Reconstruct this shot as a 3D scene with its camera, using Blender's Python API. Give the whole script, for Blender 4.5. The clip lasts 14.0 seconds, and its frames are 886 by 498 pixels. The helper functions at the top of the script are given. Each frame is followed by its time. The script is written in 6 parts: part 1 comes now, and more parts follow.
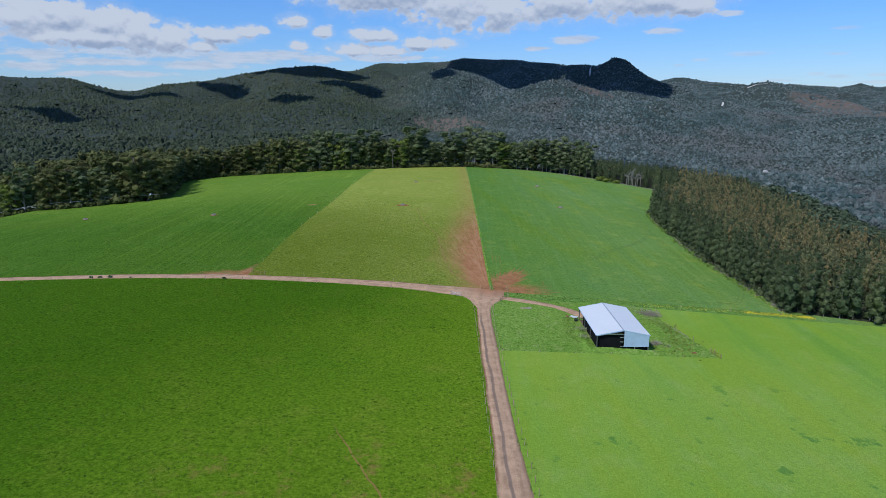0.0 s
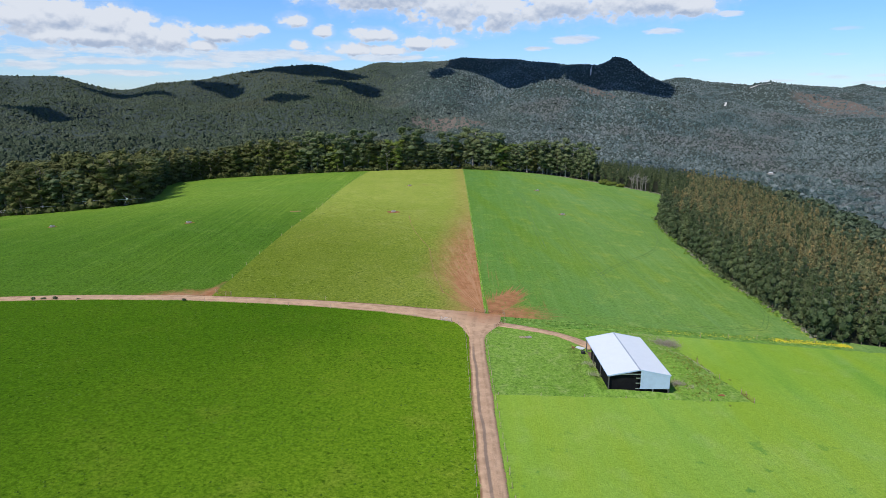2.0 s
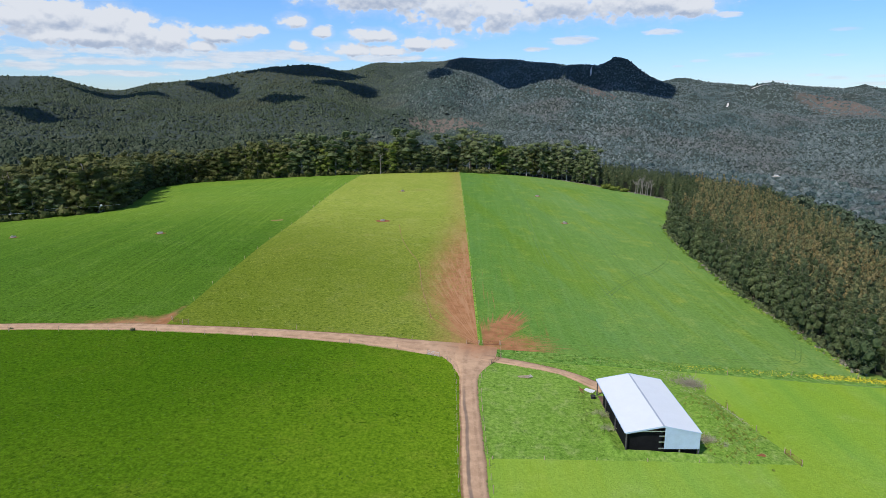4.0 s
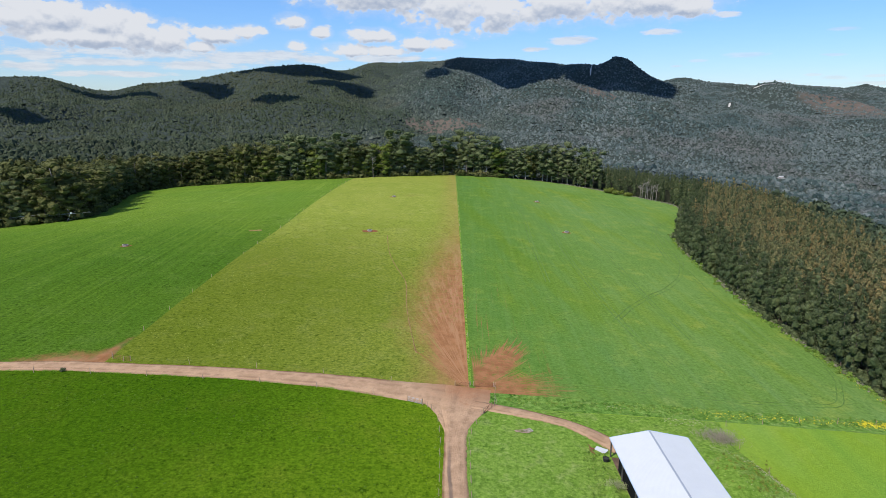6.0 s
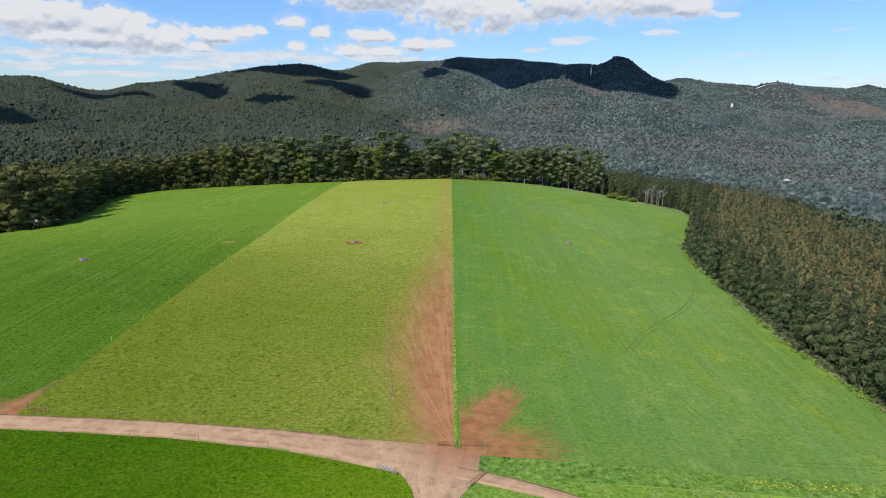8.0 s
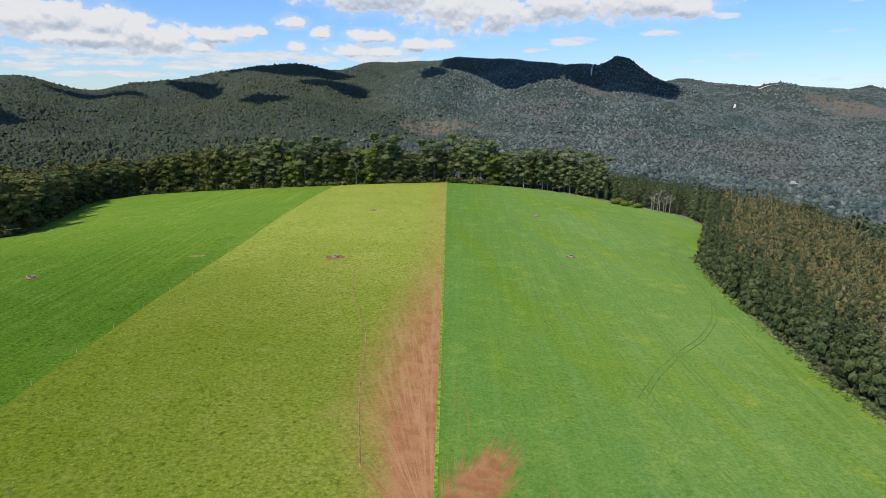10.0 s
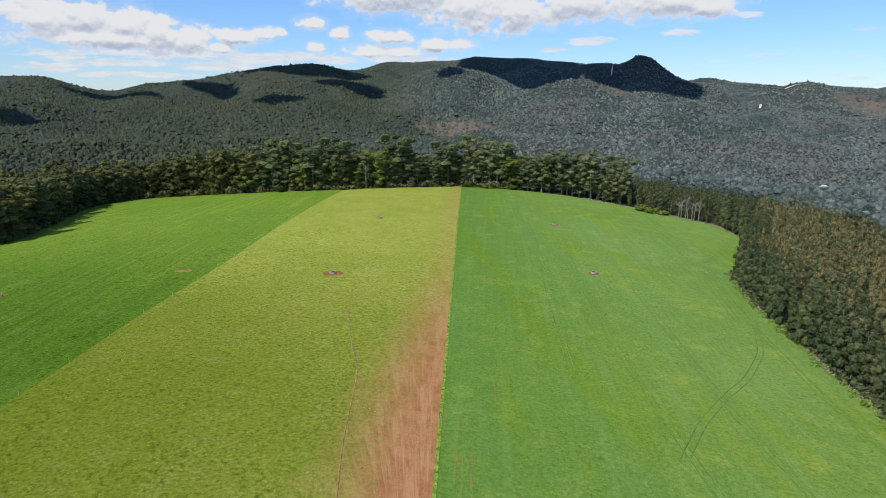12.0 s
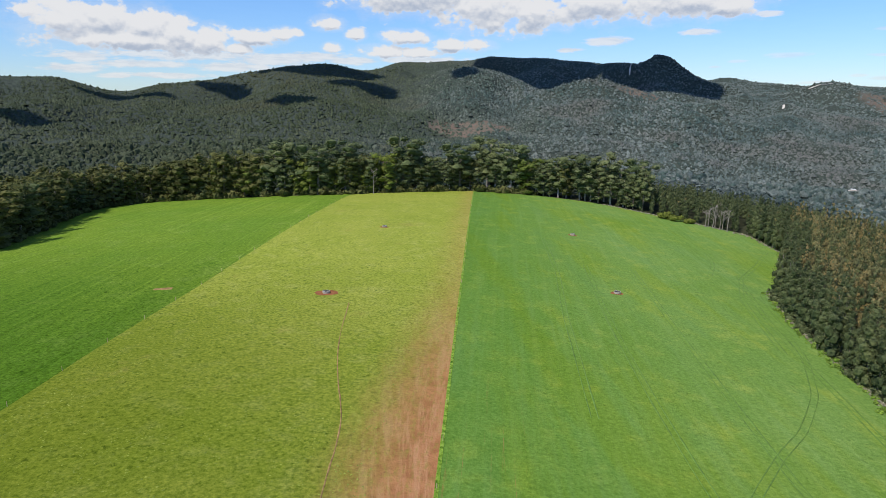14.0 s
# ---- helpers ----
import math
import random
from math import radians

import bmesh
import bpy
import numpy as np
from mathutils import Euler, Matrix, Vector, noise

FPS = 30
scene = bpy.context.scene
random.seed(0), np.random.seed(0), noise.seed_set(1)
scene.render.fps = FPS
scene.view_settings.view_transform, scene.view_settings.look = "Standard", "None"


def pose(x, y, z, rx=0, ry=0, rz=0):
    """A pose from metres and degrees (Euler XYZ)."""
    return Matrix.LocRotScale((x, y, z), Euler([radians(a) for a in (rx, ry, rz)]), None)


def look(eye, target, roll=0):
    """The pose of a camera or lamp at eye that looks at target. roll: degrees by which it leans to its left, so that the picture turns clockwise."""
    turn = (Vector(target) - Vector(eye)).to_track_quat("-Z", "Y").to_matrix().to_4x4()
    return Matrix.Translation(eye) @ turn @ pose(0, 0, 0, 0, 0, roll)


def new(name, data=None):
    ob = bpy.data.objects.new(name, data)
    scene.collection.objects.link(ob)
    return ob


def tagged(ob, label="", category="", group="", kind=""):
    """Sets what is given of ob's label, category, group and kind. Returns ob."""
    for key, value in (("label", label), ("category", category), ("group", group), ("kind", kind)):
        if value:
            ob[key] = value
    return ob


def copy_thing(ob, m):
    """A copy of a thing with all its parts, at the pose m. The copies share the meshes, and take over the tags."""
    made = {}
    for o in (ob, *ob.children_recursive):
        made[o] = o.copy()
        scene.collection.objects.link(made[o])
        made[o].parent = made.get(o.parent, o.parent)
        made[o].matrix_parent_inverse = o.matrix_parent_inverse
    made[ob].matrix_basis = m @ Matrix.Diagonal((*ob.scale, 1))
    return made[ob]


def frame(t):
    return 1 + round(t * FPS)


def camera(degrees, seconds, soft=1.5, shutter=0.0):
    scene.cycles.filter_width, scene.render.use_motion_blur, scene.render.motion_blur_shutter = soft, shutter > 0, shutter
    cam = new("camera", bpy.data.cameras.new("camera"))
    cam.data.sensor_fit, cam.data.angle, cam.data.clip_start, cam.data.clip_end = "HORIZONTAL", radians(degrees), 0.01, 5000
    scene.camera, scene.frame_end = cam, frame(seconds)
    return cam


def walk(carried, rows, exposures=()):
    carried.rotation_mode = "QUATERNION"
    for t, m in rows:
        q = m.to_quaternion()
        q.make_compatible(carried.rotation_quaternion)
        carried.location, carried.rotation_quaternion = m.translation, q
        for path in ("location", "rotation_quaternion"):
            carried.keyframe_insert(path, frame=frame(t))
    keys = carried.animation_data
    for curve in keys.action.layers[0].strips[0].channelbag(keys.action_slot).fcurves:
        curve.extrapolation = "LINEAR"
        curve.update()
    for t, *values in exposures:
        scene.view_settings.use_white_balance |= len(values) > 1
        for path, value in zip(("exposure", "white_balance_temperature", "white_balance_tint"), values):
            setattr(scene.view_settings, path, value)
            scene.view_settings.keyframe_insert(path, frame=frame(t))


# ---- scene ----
cam = camera(70.94, 14.0, soft=0.6)
# seconds, eye, target, roll
PATH = [
    (0, (0.00, 0.00, 51.70), (0.00, 97.37, 28.90), -0.11),
    (0.5, (0.67, 5.22, 51.70), (0.69, 102.58, 28.89), -0.08),
    (1, (1.35, 10.42, 51.67), (1.40, 107.78, 28.84), -0.08),
    (1.5, (2.04, 15.61, 51.63), (2.11, 112.97, 28.78), 0.01),
    (2, (2.71, 20.80, 51.62), (2.78, 118.16, 28.77), 0.01),
    (2.5, (3.36, 25.97, 51.58), (3.46, 123.32, 28.73), 0.01),
    (3, (3.99, 31.15, 51.55), (4.12, 128.51, 28.73), 0.02),
    (5.5, (7.33, 56.73, 51.69), (7.62, 154.12, 28.97), -0.03),
    (6, (8.08, 61.90, 51.63), (8.40, 159.28, 28.91), -0.05),
    (6.5, (8.83, 67.04, 51.64), (9.16, 164.43, 28.95), -0.03),
    (7, (9.57, 72.12, 51.69), (9.90, 169.51, 28.98), -0.00),
    (7.5, (10.35, 77.29, 51.67), (10.72, 174.68, 28.97), -0.01),
    (8, (11.13, 82.50, 51.65), (11.54, 179.89, 28.95), 0.03),
    (10.5, (14.97, 108.46, 51.50), (15.46, 205.86, 28.88), 0.09),
    (11, (15.62, 113.36, 51.52), (16.16, 210.76, 28.89), 0.09),
    (11.5, (16.26, 118.25, 51.59), (16.59, 215.67, 29.01), 0.02),
    (12, (16.86, 123.13, 51.68), (14.54, 220.51, 29.08), 0.03),
    (12.5, (17.37, 128.00, 51.79), (14.03, 225.35, 29.19), 0.04),
    (13, (17.84, 132.82, 51.90), (13.75, 230.15, 29.31), 0.06),
    (13.5, (18.27, 137.56, 51.94), (13.73, 234.88, 29.42), -0.01),
    (14, (18.70, 142.26, 51.93), (14.02, 239.57, 29.38), 0.02),
]
walk(cam, [(t, look(eye, to, roll)) for t, eye, to, roll in PATH],
     exposures=[(0, -0.36, 5700, 10), (0.5, -0.22, 5900, 10), (1, -0.06, 6200, 10), (1.5, 0.0, 6250, 10), (3, 0.0, 6300, 10), (5.5, 0.0, 6500, 10), (10, 0.05, 6750, 10), (14, 0.05, 6800, 10)])

# ---- world, sun, exposure ----
SUN_TO = Vector((-0.41, -0.42, 0.81)).normalized()
sun = new("sun", bpy.data.lights.new("sun", "SUN"))
sun.data.energy, sun.data.angle, sun.data.color = 4.4, radians(0.53), (1.0, 0.96, 0.89)
sun.matrix_world = look(SUN_TO * 900, (0, 0, 0))


class Nodes:
    """A short hand for building node trees."""

    def __init__(self, tree):
        self.tree = tree
        tree.nodes.clear()

    def put(self, socket, value):
        if hasattr(value, "is_output"):
            self.tree.links.new(value, socket)
        elif isinstance(value, (tuple, list)) and socket.type == "RGBA" and len(value) == 3:
            socket.default_value = (*value, 1)
        else:
            socket.default_value = value

    def node(self, kind, out=0, **ins):
        n = self.tree.nodes.new(kind)
        for key, value in ins.items():
            self.put(n.inputs[int(key[1:]) if key[0] == "i" and key[1:].isdigit() else key.replace("_", " ")], value)
        return n.outputs[out]

    def math(self, op, a, b=0.0, c=0.0, clamp=False):
        n = self.tree.nodes.new("ShaderNodeMath")
        n.operation, n.use_clamp = op, clamp
        for socket, value in zip(n.inputs, (a, b, c)):
            self.put(socket, value)
        return n.outputs[0]

    def vmath(self, op, a, b=(0, 0, 0)):
        n = self.tree.nodes.new("ShaderNodeVectorMath")
        n.operation = op
        self.put(n.inputs[0], a), self.put(n.inputs[1], b)
        return n.outputs[0]

    def noise(self, vec, scale, detail=4.0, rough=0.55, out=0):
        return self.node("ShaderNodeTexNoise", out, Vector=vec, Scale=scale, Detail=detail, Roughness=rough)

    def mix(self, fac, a, b, blend="MIX"):
        n = self.tree.nodes.new("ShaderNodeMix")
        n.data_type, n.blend_type, n.clamp_factor = "RGBA", blend, True
        self.put(n.inputs["Factor"], fac), self.put(n.inputs[6], a), self.put(n.inputs[7], b)
        return n.outputs[2]

    def ramp(self, fac, lo, hi, a=0.0, b=1.0):
        n = self.tree.nodes.new("ShaderNodeMapRange")
        n.interpolation_type = "SMOOTHSTEP"
        for socket, value in zip(n.inputs, (fac, lo, hi, a, b)):
            self.put(socket, value)
        return n.outputs[0]

    def xyz(self, vec):
        n = self.tree.nodes.new("ShaderNodeSeparateXYZ")
        self.put(n.inputs[0], vec)
        return n.outputs

    def vec(self, x, y, z=0.0):
        n = self.tree.nodes.new("ShaderNodeCombineXYZ")
        for socket, value in zip(n.inputs, (x, y, z)):
            self.put(socket, value)
        return n.outputs[0]


def build_world():
    world = bpy.data.worlds.new("sky")
    scene.world = world
    world.use_nodes = True
    g = Nodes(world.node_tree)
    dome = world.node_tree.nodes.new("ShaderNodeTexSky")
    dome.sky_type, dome.sun_disc = "NISHITA", False
    dome.sun_elevation, dome.sun_rotation = math.asin(SUN_TO.z), math.atan2(SUN_TO.x, SUN_TO.y)
    dome.altitude, dome.air_density, dome.dust_density, dome.ozone_density = 300.0, 1.0, 0.25, 3.0
    sky = dome.outputs[0]
    x, y, z = g.xyz(g.node("ShaderNodeTexCoord", 0))
    az = g.math("ARCTAN2", x, y)
    el = g.math("ARCSINE", z)

    def field_of(banks, lift):
        """Squared distance to the nearest bank, in units of its own half sizes."""
        near = 40.0
        for a0, e0, wa, we in banks:
            u = g.math("MULTIPLY_ADD", az, 1 / wa, -a0 / wa)
            v = g.math("MULTIPLY_ADD", el, 1 / we, (lift - e0) / we)
            near = g.math("MINIMUM", near, g.math("MULTIPLY_ADD", u, u, g.math("MULTIPLY", v, v)))
        return near

    # heap clouds, flat layers and thin wisps: azimuth, height, half width, half depth
    heaps = ((-0.572, 0.108, 0.060, 0.034), (-0.520, 0.115, 0.045, 0.026), (-0.478, 0.108, 0.050, 0.030), (-0.432, 0.098, 0.034, 0.028), (-0.500, 0.088, 0.110, 0.018), (-0.390, 0.089, 0.034, 0.026), (-0.354, 0.080, 0.022, 0.010),
             (-0.290, 0.101, 0.026, 0.011), (-0.325, 0.096, 0.050, 0.012), (-0.220, 0.118, 0.026, 0.012), (-0.180, 0.104, 0.017, 0.009), (-0.218, 0.084, 0.015, 0.008),
             (-0.106, 0.101, 0.042, 0.012), (-0.142, 0.079, 0.036, 0.012), (-0.084, 0.079, 0.030, 0.009), (-0.038, 0.089, 0.028, 0.010), (0.007, 0.089, 0.028, 0.010),
             (-0.085, 0.163, 0.130, 0.034), (0.018, 0.145, 0.082, 0.044), (0.098, 0.136, 0.064, 0.032), (0.190, 0.148, 0.100, 0.032), (0.310, 0.146, 0.100, 0.030), (0.355, 0.134, 0.050, 0.018), (0.200, 0.190, 0.300, 0.040))
    layers = ((-0.560, 0.064, 0.048, 0.010), (-0.415, 0.070, 0.125, 0.010), (-0.480, 0.056, 0.085, 0.006), (-0.365, 0.055, 0.085, 0.008), (-0.455, 0.041, 0.075, 0.005), (-0.570, 0.049, 0.050, 0.007), (-0.515, 0.040, 0.028, 0.005),
              (-0.310, 0.066, 0.080, 0.013), (-0.245, 0.071, 0.062, 0.009), (-0.185, 0.066, 0.055, 0.007), (-0.09, 0.068, 0.085, 0.007), (0.325, 0.101, 0.034, 0.006), (0.197, 0.092, 0.040, 0.008), (0.144, 0.081, 0.026, 0.004), (0.410, 0.121, 0.020, 0.005))
    wisps = ((0.552, 0.095, 0.026, 0.004), (0.442, 0.066, 0.040, 0.005), (0.545, 0.063, 0.022, 0.003), (0.378, 0.060, 0.018, 0.003), (0.350, 0.053, 0.012, 0.003), (0.525, 0.038, 0.014, 0.003), (0.550, 0.034, 0.022, 0.004),
             (0.595, 0.035, 0.020, 0.003), (0.600, 0.026, 0.050, 0.004), (0.565, 0.130, 0.015, 0.003), (0.600, 0.132, 0.013, 0.003), (0.480, 0.030, 0.03, 0.003))

    def billow(lift):
        """Rounded heaps at three sizes, about -0.5 to 0.5."""
        e = g.math("ADD", el, lift)
        flat = g.vec(az, g.math("MULTIPLY", e, 1.35), 3.7)
        warp = g.vmath("ADD", flat, g.vmath("MULTIPLY", g.vmath("SUBTRACT", g.noise(flat, 45.0, 5, 0.62, 1), (0.5, 0.5, 0.5)), (0.022, 0.022, 0.022)))
        knob = 0.0
        for scale, weight in ((24.0, 0.5), (55.0, 0.3), (120.0, 0.2)):
            knob = g.math("MULTIPLY_ADD", g.node("ShaderNodeTexVoronoi", 0, Vector=warp, Scale=scale), -weight, knob)
        return g.math("ADD", g.math("MULTIPLY", g.math("ADD", knob, 0.42), 1.5), g.math("SUBTRACT", g.noise(flat, 60.0, 8, 0.6), 0.5))

    here, above = billow(0.0), billow(0.007)
    strata = g.math("SUBTRACT", g.noise(g.vec(az, g.math("MULTIPLY", el, 5.0), 9.1), 30.0, 9.0, 0.62), 0.5)
    overhead = g.math("MULTIPLY", g.ramp(el, 0.24, 0.5), g.math("SUBTRACT", g.noise(g.vec(x, y, z), 2.2, 8, 0.6), 0.54))
    broad = g.math("MULTIPLY", g.math("SUBTRACT", g.noise(g.vec(az, g.math("MULTIPLY", el, 1.6), 1.3), 26.0, 7, 0.6), 0.5), 1.15)
    thick = g.math("ADD", g.math("SUBTRACT", 1.0, g.math("SQRT", field_of(heaps, 0.0))), broad)
    body = g.math("MAXIMUM", g.math("ADD", g.math("MULTIPLY_ADD", here, 0.85, thick), 0.12), g.math("MULTIPLY", overhead, 2.0))
    top = g.math("MULTIPLY_ADD", above, 0.5, g.math("ADD", g.math("MULTIPLY_ADD", here, 0.40, broad), g.math("SUBTRACT", 1.0, g.math("SQRT", field_of(heaps, 0.010)))))
    mask = g.ramp(body, -0.05, 0.36, 0.0, 0.97)
    fog = g.math("MULTIPLY", g.ramp(g.math("MULTIPLY_ADD", here, 0.3, thick), -0.55, 0.25), 0.30)
    flats = g.math("ADD", g.math("SUBTRACT", 1.0, g.math("SQRT", field_of(layers, 0.0))), g.math("ADD", g.math("MULTIPLY", strata, 1.5), g.math("MULTIPLY", here, 0.35)))
    thin = g.math("ADD", g.math("SUBTRACT", 1.0, g.math("SQRT", field_of(wisps, 0.0))), g.math("MULTIPLY", strata, 1.2))
    mask = g.math("MAXIMUM", g.math("MAXIMUM", mask, fog), g.math("MAXIMUM", g.ramp(flats, -0.1, 0.5, 0.0, 0.80), g.ramp(thin, 0.0, 0.7, 0.0, 0.42)))
    # undersides, with more cloud between them and the light, are grey
    shade = g.math("MULTIPLY", g.ramp(g.math("SUBTRACT", top, body), -0.32, 0.36), g.ramp(body, 0.0, 0.5))
    shade = g.math("MAXIMUM", shade, g.math("MULTIPLY", g.ramp(thin, 0.0, 0.5), g.ramp(body, 0.0, -0.2, 0.0, 0.85)))
    shade = g.math("MAXIMUM", shade, g.math("MULTIPLY", g.ramp(strata, 0.10, -0.12, 0.0, 0.6), g.ramp(body, 0.1, -0.1)))
    tint = g.mix(shade, (0.95, 0.98, 1.04), (0.50, 0.59, 0.76))
    deep = g.mix(1.0, sky, g.mix(g.ramp(el, 0.0, 0.17), (0.71, 0.86, 1.12), (0.60, 0.91, 1.30)), "MULTIPLY")
    clear = g.node("ShaderNodeBackground", Color=deep, Strength=0.127)
    cloud = g.node("ShaderNodeBackground", Color=tint, Strength=0.79)
    out = g.node("ShaderNodeMixShader", Fac=mask, i1=clear, i2=cloud)
    end = world.node_tree.nodes.new("ShaderNodeOutputWorld")
    world.node_tree.links.new(out, end.inputs[0])


build_world()


# ---- materials ----
def material(name, paint, rough=0.8, metal=0.0, bump=None, spec=0.3, fuzz=0.0):
    """paint(g, p) gives a colour, or a colour and a height, from the world position p."""
    m = bpy.data.materials.new(name)
    m.use_nodes = True
    g = Nodes(m.node_tree)
    p = g.node("ShaderNodeNewGeometry", 0)
    made = paint(g, p)
    colour, height = made if isinstance(made, tuple) and len(made) == 2 else (made, None)
    ins = dict(Base_Color=colour, Roughness=rough, Metallic=metal)
    b = m.node_tree.nodes.new("ShaderNodeBsdfPrincipled")
    for key, value in ins.items():
        g.put(b.inputs[key.replace("_", " ")], value)
    b.inputs["Specular IOR Level"].default_value = spec
    b.inputs["Sheen Weight"].default_value, b.inputs["Sheen Roughness"].default_value = fuzz, 0.6
    if height is not None and bump:
        g.put(b.inputs["Normal"], g.node("ShaderNodeBump", Strength=bump[0], Distance=bump[1], Height=height))
    end = m.node_tree.nodes.new("ShaderNodeOutputMaterial")
    m.node_tree.links.new(b.outputs[0], end.inputs[0])
    return m


def plain(name, colour, rough=0.6, metal=0.0, vary=0.15, scale=3.0, spec=0.3):
    dark = tuple(c * (1 - 2 * vary) for c in colour)
    lite = tuple(min(1, c * (1 + vary)) for c in colour)

    def paint(g, p):
        n = g.noise(p, scale, 6)
        f = g.noise(p, scale * 9, 3)
        k = g.math("ADD", g.math("MULTIPLY", n, 0.6), g.math("MULTIPLY", f, 0.4))
        return g.mix(g.ramp(k, 0.3, 0.7), dark, lite), f
    return material(name, paint, rough, metal, (0.3, 0.02), spec)


def turf(g, p, a, b, c, patch=0.025, grain=2.0, rank=1.0):
    """Grass: broad drifts of three tones, soft dapples, fine grain and scattered dark and pale tufts; and a height."""
    big = g.noise(p, patch, 5, 0.6)
    mid = g.noise(p, patch * 7, 7, 0.65)
    fine = g.noise(p, grain, 7, 0.75)
    colour = g.mix(g.ramp(big, 0.32, 0.68), a, b)
    colour = g.mix(g.math("MULTIPLY", g.ramp(mid, 0.48, 0.72), 0.6), colour, c)
    dapple = g.noise(p, 0.75, 6, 0.7)
    colour = g.mix(g.ramp(dapple, 0.52, 0.32, 0.0, 0.7 * rank), colour, g.mix(1.0, colour, (0.62, 0.72, 0.55), "MULTIPLY"))
    colour = g.mix(g.ramp(fine, 0.54, 0.38, 0.0, 0.9 * rank), colour, g.mix(1.0, colour, (0.46, 0.56, 0.42), "MULTIPLY"))
    # tufts gather where the ground is richer
    rich = g.ramp(g.noise(p, 0.07, 5, 0.65), 0.40, 0.62, 0.25, 1.0)
    lump = g.noise(p, grain * 0.55, 3, 0.6)
    colour = g.mix(g.math("MULTIPLY", g.math("MULTIPLY", g.ramp(lump, 0.585, 0.65), rich), 0.9 * rank), colour, g.mix(1.0, colour, (0.34, 0.46, 0.36), "MULTIPLY"))
    pale = g.mix(1.0, colour, (1.45, 1.35, 1.6), "MULTIPLY")
    colour = g.mix(g.math("MULTIPLY", g.ramp(fine, 0.53, 0.62), 0.9 * max(0.35, rank)), colour, pale)
    return colour, g.math("ADD", fine, g.math("MULTIPLY", mid, 0.5))


RED = (0.39, 0.172, 0.082)
RED2 = (0.28, 0.115, 0.052)


def soil(g, p):
    n = g.noise(p, 0.35, 8, 0.65)
    return g.mix(g.ramp(n, 0.35, 0.65), RED, RED2)


def paint_near_west(g, p):
    col, h = turf(g, p, (0.122, 0.208, 0.009), (0.138, 0.216, 0.010), (0.185, 0.234, 0.020), 0.02, 1.9, 0.85)
    x, y, z = g.xyz(p)
    # darker westward: lens vignette and viewing angle put into the grass colour
    view_dim = g.ramp(g.math("ADD", x, g.math("MULTIPLY", g.math("SUBTRACT", g.noise(p, 0.03, 4), 0.5), 40.0)), g.math("MULTIPLY_ADD", y, 0.285, -15.0), g.math("MULTIPLY_ADD", y, 0.64, -145.0), 0.0, 0.97)
    col = g.mix(view_dim, col, g.mix(1.0, col, (0.42, 0.56, 0.32), "MULTIPLY"))
    # a worn, thin patch with a curved cattle path
    d = g.math("SUBTRACT", g.math("ADD", x, g.math("MULTIPLY", g.math("SUBTRACT", y, 85.0), 0.513)), -15.4)
    w = g.math("ADD", d, g.math("MULTIPLY", g.math("SUBTRACT", g.noise(p, 0.16, 4), 0.5), 1.6))
    path = g.math("MULTIPLY", g.ramp(g.math("ABSOLUTE", w), 0.28, 0.05), g.ramp(y, 91.0, 82.0))
    thin = g.math("MULTIPLY", g.ramp(g.noise(p, 0.22, 8, 0.75), 0.52, 0.66), g.math("MULTIPLY", g.ramp(y, 90.0, 76.0), g.ramp(x, -48.0, -24.0)))
    k = g.math("MAXIMUM", g.math("MULTIPLY", path, 0.55), g.math("MULTIPLY", thin, 0.42))
    return g.mix(k, col, soil(g, p)), h


def paint_near_east(g, p):
    col, h = turf(g, p, (0.232, 0.352, 0.052), (0.205, 0.330, 0.034), (0.270, 0.370, 0.090), 0.016, 2.6, 0.30)
    x, y, z = g.xyz(p)
    rows = g.noise(g.vec(g.math("MULTIPLY", x, 1.4), g.math("MULTIPLY", y, 0.06)), 0.9, 4)
    col = g.mix(g.math("MULTIPLY", g.ramp(rows, 0.4, 0.7), 0.25), col, (0.17, 0.30, 0.035))
    band = g.noise(g.vec(g.math("MULTIPLY", x, 0.10), g.math("MULTIPLY", y, 0.012), 6.0), 1.0, 5, 0.6)
    col = g.mix(g.ramp(band, 0.42, 0.66, 0.0, 0.55), col, g.mix(1.0, col, (1.10, 0.97, 0.55), "MULTIPLY"))
    col = g.mix(g.ramp(band, 0.48, 0.30, 0.0, 0.6), col, g.mix(1.0, col, (0.66, 0.84, 0.95), "MULTIPLY"))
    spot = g.math("MULTIPLY", g.ramp(g.noise(p, 0.21, 4, 0.6), 0.62, 0.70), g.ramp(y, 120.0, 106.0))
    return g.mix(g.math("MULTIPLY", spot, 0.75), col, (0.085, 0.20, 0.035)), h


